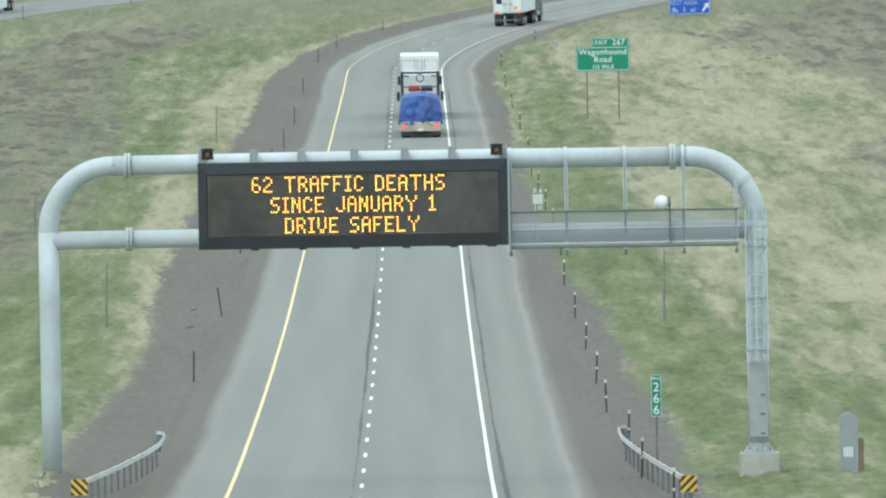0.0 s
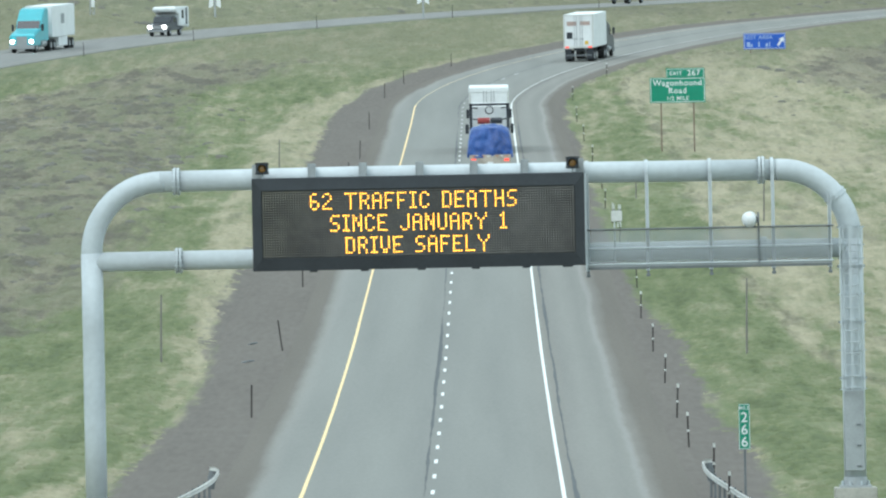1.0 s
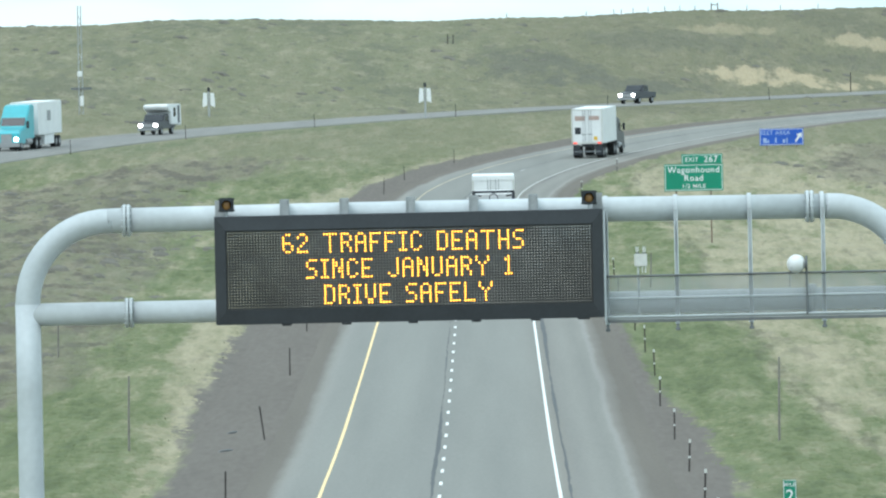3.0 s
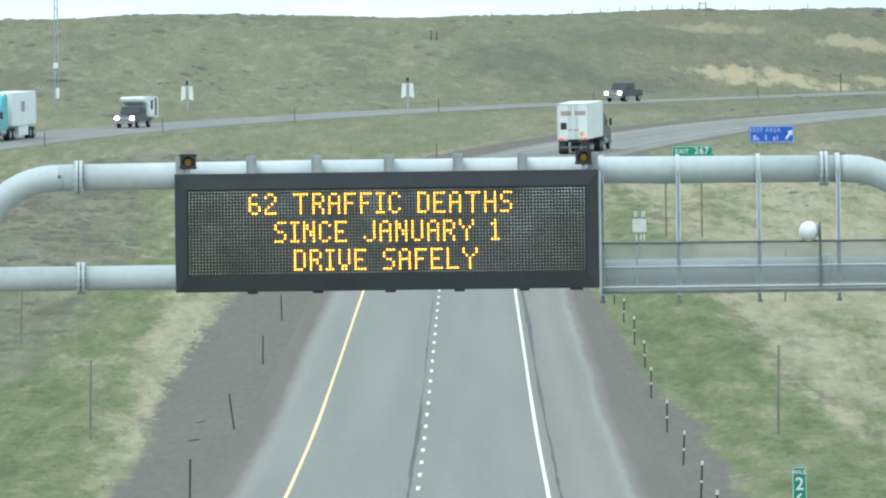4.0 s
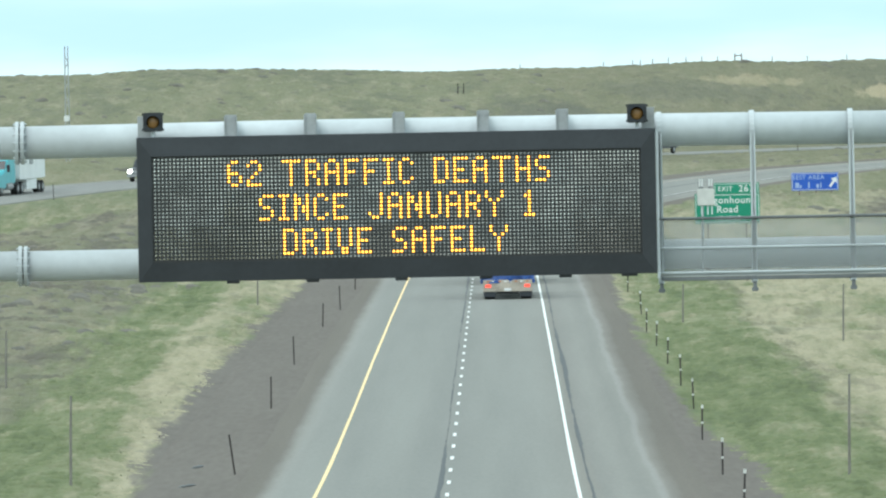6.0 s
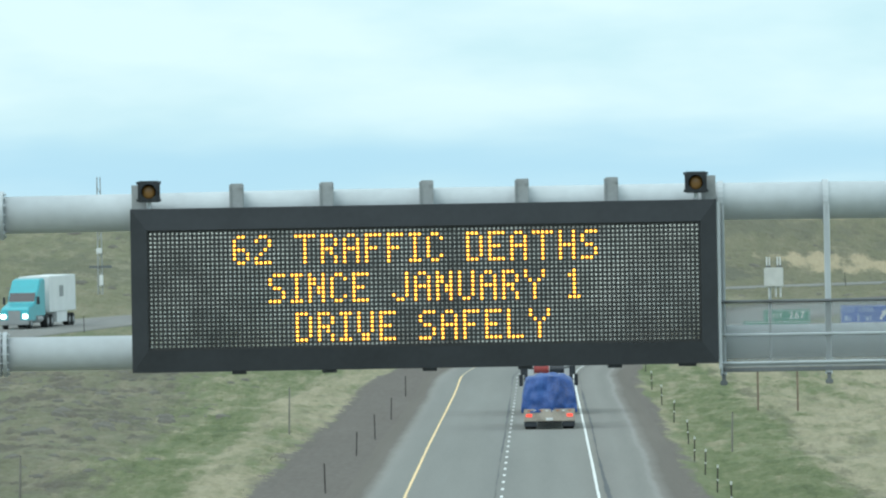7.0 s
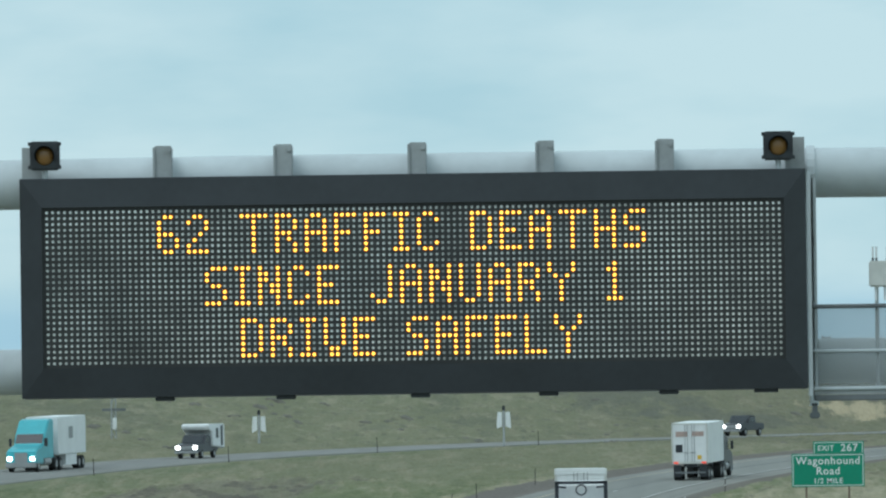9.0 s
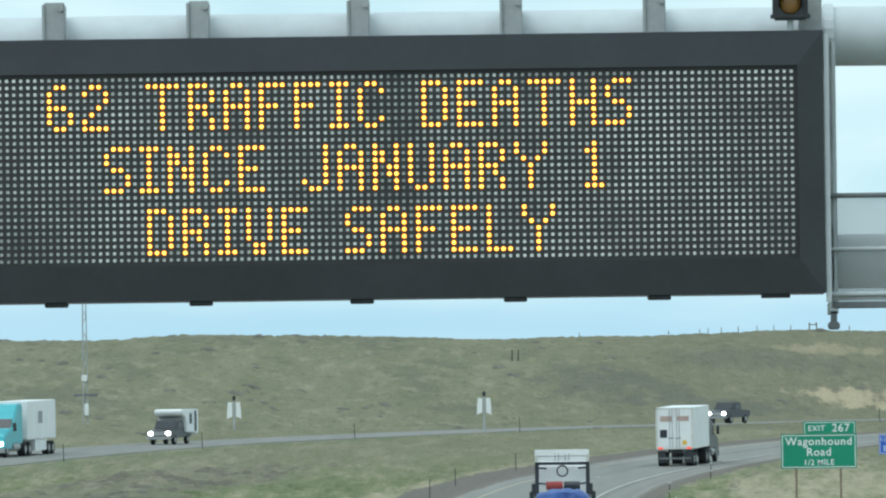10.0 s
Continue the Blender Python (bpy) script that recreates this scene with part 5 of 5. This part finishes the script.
vc = thing("semi_trailer_truck", "dirty white box lorry climbing round the bend", "lorry")
box_trailer(vc, 9.2, 2.6, 4.1, 1.2, M_WHITE)
part("vent_panel", boxed(-1.02, -0.52, -0.036, -0.022, 2.0, 2.56), M_DARK, vc, "dark vent panel")
part("sticker", boxed(-1.0, -0.14, -0.036, -0.022, 3.12, 3.5), M_FADED, vc, "faded reddish lettering strip")
part("sticker", boxed(0.14, 1.02, -0.036, -0.022, 3.16, 3.5), M_FADED, vc, "faded reddish lettering strip")
part("sticker", boxed(0.55, 0.85, -0.036, -0.022, 1.5, 1.8), M_YELLOW, vc)
tractor(vc, 10.1, M_DARK, 3.2)
park(vc, 726.0, east_x, 2.0, 1)

vt = thing("teal_semi_truck", "teal semi-trailer lorry with white trailer and lit headlamps", "lorry")
tractor(vt, 8.0, M_TEAL, 4.0)
part("box", boxed(-1.28, 1.28, -1.4, 7.0, 1.2, 4.1, bevel=0.05), M_WHITE, vt)
part("side_skirt", boxed(-1.2, 1.2, 1.2, 4.5, 0.35, 1.18), M_WHITE, vt)
part("emblem", boxed(-1.30, -1.284, 2.6, 3.8, 2.4, 3.3), M_GREY, vt, "faint grey round emblem")
for s in (-1, 1):
    for d in (0.4, -0.8):
        wheel(vt, s * 0.95, d, 0.5, 0.5)
park(vt, 796.0, west_x, -1.9, -1)

vr = thing("pickup_camper", "dark pickup carrying a white slide-in camper, headlamps lit", "pickup")


def pickup(v, paint, y0=0.0):
    bm = bmesh.new()
    prof = [(0, 0.55), (0, 1.15), (2.0, 1.2), (2.15, 1.85), (3.3, 1.9), (3.95, 1.25), (5.5, 1.12), (5.65, 0.9), (5.65, 0.5)]
    n = len(prof)
    a = [bm.verts.new((-0.97, y0 + p, z)) for p, z in prof]
    b = [bm.verts.new((0.97, y0 + p, z)) for p, z in prof]
    for k in range(n):
        bm.faces.new((a[k], a[(k + 1) % n], b[(k + 1) % n], b[k]))
    bm.faces.new(a[::-1]), bm.faces.new(b)
    bmesh.ops.recalc_face_normals(bm, faces=bm.faces)
    bmesh.ops.bevel(bm, geom=bm.edges[:], offset=0.07, segments=2, affect="EDGES")
    body = part("body", bm, paint, v)
    g = boxed(-0.8, 0.8, 0, 0.03, 0, 0.75)
    g.transform(Matrix.Translation((0, y0 + 3.97, 1.27)) @ Matrix.Rotation(math.radians(46), 4, "X"))
    part("windscreen", g, M_GLASSY, body)
    part("grille", boxed(-0.5, 0.5, y0 + 5.63, y0 + 5.69, 0.72, 1.02, bevel=0.02), M_GREY, body)
    part("bumper", boxed(-0.98, 0.98, y0 + 5.55, y0 + 5.8, 0.42, 0.66, bevel=0.04), M_GREY, body)
    for s in (-1, 1):
        part("headlamp", boxed(s * 0.72 - 0.2, s * 0.72 + 0.2, y0 + 5.62, y0 + 5.71, 0.74, 1.06, bevel=0.05), M_HEAD, body, "lit white headlamp")
        part("side_window", boxed(s * 0.965 - 0.01, s * 0.965 + 0.01, y0 + 2.3, y0 + 3.4, 1.3, 1.7), M_GLASSY, body)
        for d in (1.1, 4.55):
            wheel(v, s * 0.85, y0 + d, 0.39, 0.26)


pickup(vr, M_DARK)
bm = bmesh.new()
prof = [(-1.3, 0.75), (-1.3, 2.72), (3.0, 2.76), (3.25, 2.6), (3.1, 2.3), (2.1, 1.98), (2.05, 0.95), (0.2, 0.85)]
a = [bm.verts.new((-1.15, p, z)) for p, z in prof]
b = [bm.verts.new((1.15, p, z)) for p, z in prof]
for k in range(len(prof)):
    bm.faces.new((a[k], a[(k + 1) % len(prof)], b[(k + 1) % len(prof)], b[k]))
bm.faces.new(a[::-1]), bm.faces.new(b)
bmesh.ops.recalc_face_normals(bm, faces=bm.faces)
bmesh.ops.bevel(bm, geom=bm.edges[:], offset=0.08, segments=2, affect="EDGES")
camper = part("camper", bm, M_WHITE, vr, "white slide-in camper with overcab bunk")
for s in (-1, 1):
    part("camper_window", boxed(s * 1.155 - 0.01, s * 1.155 + 0.01, 0.5, 1.2, 1.6, 2.4), M_GLASSY, camper)
    part("camper_door", boxed(s * 1.155 - 0.008, s * 1.155 + 0.008, -0.75, -0.15, 1.0, 2.6), M_DARK, camper, "dark camper door panel")
park(vr, 836.0, west_x, -1.9, -1)

vp = thing("dark_pickup", "dark pickup with lit headlamps on the far carriageway", "pickup")
pickup(vp, M_DARK)
park(vp, 970.0, west_x, -1.9, -1)

# flatbed lorry with a tarpaulined load
vb = thing("flatbed_truck", "flatbed lorry with a load under a blue tarpaulin", "lorry")
part("deck", boxed(-1.3, 1.3, 0.0, 13.2, 0.86, 1.04, bevel=0.02), M_GREY, vb)
part("rear_bar", boxed(-1.28, 1.28, -0.12, 0.0, 0.40, 1.02, bevel=0.02), M_GRIME, vb, "pale rear cross-member")
for s in (-1, 1):
    part("tail_lamp", boxed(s * 1.02 - 0.15, s * 1.02 + 0.15, -0.15, -0.12, 0.62, 0.78, bevel=0.01), M_TAIL, vb, "lit red tail lamp")
    for k in range(4):
        part("stripe_mark", boxed(s * (0.12 + 0.3 * k) - 0.07, s * (0.12 + 0.3 * k) + 0.07, -0.135, -0.122, 0.90, 0.97), M_ORANGE if k % 2 else M_WHITE, vb, "red and white conspicuity mark")
    for d in (1.0, 2.25):
        wheel(vb, s * 0.95, d, 0.41, 0.56)
    part("mud_flap", boxed(s * 0.95 - 0.32, s * 0.95 + 0.32, -0.05, -0.03, 0.14, 0.5), M_DARK, vb)
part("plate_bar", boxed(-0.18, 0.18, -0.14, -0.122, 0.44, 0.58), M_WHITE, vb)
part("underframe", boxed(-0.6, 0.6, 0.3, 12.5, 0.3, 0.85), M_DARK, vb)
bm = bmesh.new()
nu, nv = 26, 22
grid = []
for j in range(nv + 1):
    row = []
    for i in range(nu + 1):
        u, v = i / nu * 2 - 1, j / nv
        y = 0.05 + 9.5 * v
        edge = min(1, v / 0.06) * min(1, (1 - v) / 0.08)
        a = abs(u)
        # draped outline: side falls outside, rounded shoulders, sagging top
        x = 1.34 * math.copysign(min(1, a / 0.55), u) if a < 0.55 else math.copysign(1.34 + 0.03 * math.sin(9 * y + 3 * u), u)
        top = 2.61 + 0.10 * math.sin(1.7 * y + 0.6) - 0.25 * (a / 0.55) ** 4 + 0.16 * noise.noise((x * 1.8, y * 0.9, 1.0))
        z = top if a < 0.55 else 2.36 - (a - 0.55) / 0.45 * 1.45
        x += 0.05 * noise.noise((y * 1.3, z * 2.5, u))
        x *= 1.03 - 0.17 * max(0, (z - 0.91) / 1.7) ** 1.5
        z = 0.91 + (z - 0.91) * (0.15 + 0.85 * edge ** 0.5)
        y += 0.42 * noise.noise((x * 1.5, z * 1.1, 4.0)) + 0.14 * noise.noise((x * 4.5, z * 3.0, 7.0)) if 0 < edge < 1 else 0
        row.append(bm.verts.new((x, y, z)))
    grid.append(row)
for j in range(nv):
    for i in range(nu):
        bm.faces.new((grid[j][i], grid[j][i + 1], grid[j + 1][i + 1], grid[j + 1][i]))
bm.faces.new(grid[-1])
# the tail of the sheet hangs over the end of the load in deep folds
sheet = []
for j in range(19):
    row, w = [], j / 18
    for i in range(31):
        u = i / 15 - 1
        top = 2.60 - 0.34 * abs(u) ** 3 + 0.05 * math.sin(4 * u + 1)
        x, z = 1.37 * u * (1.03 - 0.17 * w ** 1.5), 0.84 + (top - 0.84) * w
        y = 0.5 * w ** 2.2 - 0.06 + 0.22 * noise.noise((1.7 * x + 0.6 * z, 1.3 * z - 0.5 * x, 3.0)) + 0.10 * noise.noise((3.9 * x, 2.3 * z, 8.0))
        row.append(bm.verts.new((x, min(y, 0.62), z)))
    sheet.append(row)
for p, q in zip(sheet, sheet[1:]):
    for i in range(30):
        bm.faces.new((p[i], p[i + 1], q[i + 1], q[i]))
bmesh.ops.recalc_face_normals(bm, faces=bm.faces)
part("tarpaulin", bm, M_TARP, vb, "creased blue tarpaulin over the load", smooth=True)
tractor(vb, 13.9, M_WHITE, 3.95)
ring = bmesh.new()
tube(ring, [(0.24 * math.sin(a), 13.3, 3.5 + 0.24 * math.cos(a)) for a in np.linspace(0, 2 * math.pi, 19)], 0.035, 6, False)
part("hose_loop", ring, M_DARK, vb, "dark looped air hose behind the cab")
rack = part("headache_rack", boxed(-1.2, 1.2, 13.45, 13.5, 1.4, 1.5), M_DARK, vb, "dark frame behind the cab")
for a in ((-1.25, -1.07, 1.4, 3.9), (1.07, 1.25, 1.4, 3.9), (-1.22, 1.22, 3.78, 3.92)):
    part("rack_bar", boxed(a[0], a[1], 13.42, 13.52, a[2], a[3]), M_DARK, rack)
part("rolled_straps", tubed([(-0.75, 13.15, 2.84), (0.02, 13.15, 2.84)], 0.19, 14), M_RED_ROLL, vb, "dull red rolled load gear")
part("rolled_straps", tubed([(0.05, 13.15, 2.84), (0.8, 13.15, 2.84)], 0.19, 14), M_DARK, vb, "dark rolled load gear")
for k in (-1, 1):
    for z in (3.66, 2.95):
        part("rack_brace", tubed([(k * 1.1, 13.42, z), (k * 0.72, 13.42, z - 0.04)], 0.045, 6), M_DARK, rack)
park(vb, 424.0, east_x, 1.95, 1)


# ---- grass and brush ----
def scatter(name, label, mat, count, x0, x1, y0, y1, seed, blade, keep):
    """Many small plants in one mesh: blade(rng) gives triangles round the origin."""
    r = np.random.RandomState(seed)
    x = r.uniform(x0, x1, count)
    y = r.uniform(y0, y1, count)
    ok = keep(x, y, r)
    x, y = x[ok], y[ok]
    kinds = [blade(r) for _ in range(24)]
    pick = r.randint(0, 24, len(x))
    size = r.uniform(0.6, 1.35, len(x))
    verts, faces, base = [], [], 0
    for k in range(24):
        m = pick == k
        if not m.any():
            continue
        tri = kinds[k]
        n = m.sum()
        p = tri[None] * size[m][:, None, None] + np.stack([x[m], y[m], 0 * x[m] - 0.01], -1)[:, None]
        p = p.reshape(-1, 3)
        p[:, 2] += land(p[:, 0], p[:, 1])
        verts.append(p)
        faces.append(base + np.arange(n * len(tri)).reshape(-1, 3))
        base += n * len(tri)
    v, f = np.concatenate(verts), np.concatenate(faces)
    v, back = np.unique(v.round(5), axis=0, return_inverse=True)
    f = back.reshape(-1)[f]
    me = bpy.data.meshes.new(name)
    me.from_pydata(v.tolist(), [], f.tolist())
    me.materials.append(mat)
    me.polygons.foreach_set("use_smooth", [True] * len(me.polygons))
    lay_zones(me)
    up = np.zeros_like(v)
    up[:, 2] = 1
    me.normals_split_custom_set_from_vertices(up.tolist())
    return tagged(new(name, me), label, "vegetation", kind="stuff")


def wound(t):
    """Turn every triangle so that its front faces up."""
    t = t.reshape(-1, 3, 3)
    n = np.cross(t[:, 1] - t[:, 0], t[:, 2] - t[:, 0])
    t[n[:, 2] < 0] = t[n[:, 2] < 0][:, ::-1]
    return t.reshape(-1, 3)


def tuft(r):
    t = []
    for _ in range(7):
        a = r.uniform(0, 2 * math.pi)
        bx, by = r.uniform(-0.16, 0.16), r.uniform(-0.16, 0.16)
        h, w = r.uniform(0.02, 0.06), r.uniform(0.06, 0.16)
        lean_x, lean_y = r.uniform(-0.1, 0.1), r.uniform(0.12, 0.32)
        c, s = math.cos(a) * w, math.sin(a) * w
        t += [(bx - c, by - s, 0), (bx + c, by + s, 0), (bx + lean_x, by + lean_y, h)]
    return wound(np.array(t))


def mound(r):
    """Low ragged bunch of grass or brush: a lumpy cap, about a metre across."""
    a0 = r.uniform(0, 6.28)
    far = [r.uniform(0.65, 1.35) for _ in range(6)]
    rings = [[(q * far[k] * math.cos(a0 + 1.0472 * k), q * far[k] * math.sin(a0 + 1.0472 * k), h * r.uniform(0.75, 1.15)) for k in range(6)] for q, h in ((0.5, -0.35), (0.36, 0.62), (0.14, 0.95))]
    t = []
    for p, q in zip(rings, rings[1:]):
        for k in range(6):
            t += [p[k], p[(k + 1) % 6], q[k], q[k], p[(k + 1) % 6], q[(k + 1) % 6]]
    for k in range(1, 5):
        t += [rings[2][0], rings[2][k], rings[2][k + 1]]
    return np.array(t)


def off_road(x, y, r):
    clear = (np.abs(x - east_x(y) + 0.4) > 9.4) & ((np.abs(x - west_x(y)) > 8) | (y < 640))
    return clear & (r.uniform(0, 1, len(x)) < 0.35 + 0.65 * (waves(x * 1.7, y * 2.3) > -0.25))


def fringe(x, y, r):
    d = -zone_fields(x, y)["gravel"]
    return (d > -0.35 + 0.5 * r.uniform(0, 1, len(x))) & (d < 1.0) & (r.uniform(0, 1, len(x)) < 0.2 + 0.6 * (np.sin(y * 0.21 + x) > -0.1))


scatter("fringe_grass", "straw-coloured dry grass along the gravel edge", M_STRAW, 9000, -12, -8, -35, 560, 8, tuft, fringe)
scatter("fringe_grass", "straw-coloured dry grass along the gravel edge", M_STRAW, 9000, 7.4, 11.6, -35, 560, 9, tuft, fringe)
def sod(x, y, r):
    d = -zone_fields(x, y)["gravel"]
    sparse = (y > 880) & (r.uniform(0, 1, len(x)) < 0.35)
    return ~sparse & (d > 0.2 + 0.8 * r.uniform(0, 1, len(x))) & ((np.abs(x - west_x(y)) > 8.5) | (y < 640))


scatter("bunch_grass", "green and straw-coloured bunch grass on the verge", M_CLUMP, 11000, 8.8, 27, -40, 330, 14, lambda r: mound(r) * np.array((0.42, 2.0, 0.09)), sod)
scatter("bunch_grass", "green and straw-coloured bunch grass on the verge", M_CLUMP, 9000, -24, -8.8, -40, 330, 15, lambda r: mound(r) * np.array((0.42, 2.0, 0.09)), sod)
scatter("bunch_grass", "coarse bunch grass across the valley floor", M_CLUMP, 15000, -50, 48, 330, 900, 16, lambda r: mound(r) * np.array((0.75, 3.2, 0.14)), sod)
scatter("bunch_grass", "coarse bunch grass on the hillside", M_CLUMP, 12000, -62, 62, 880, 1172, 17, lambda r: mound(r) * np.array((0.85, 3.6, 0.13)), sod)


def brushy(x, y, r):
    field = np.sin(x * 0.13 + y * 0.021 + 0.5) * np.sin(y * 0.027 - x * 0.06 + 1.1)
    bank = (x < -17 - 2 * np.sin(y * 0.05)) & (y > 230) & (y < 640)
    hill = (y > 880) & (field > -0.1)
    east = (x > 24) & (y > 560) & (field > 0.0)
    thin = r.uniform(0, 1, len(x)) < np.where(bank, 0.8, 0.3)
    return off_road(x, y, r) & (bank | hill | east) & thin & (np.abs(x - east_x(y)) > 13)


scatter("sagebrush", "low dark grey-green sagebrush clumps", M_SAGE, 4200, -50, 50, 150, 720, 6, lambda r: mound(r) * np.array((0.8, 2.0, 0.17)) * r.uniform(0.4, 1.5), brushy)
scatter("sagebrush", "low dark grey-green sagebrush clumps on the hill", M_SAGE, 1000, -60, 62, 880, 1150, 7, lambda r: mound(r) * np.array((0.9, 1.8, 0.19)) * r.uniform(0.3, 1.6), brushy)
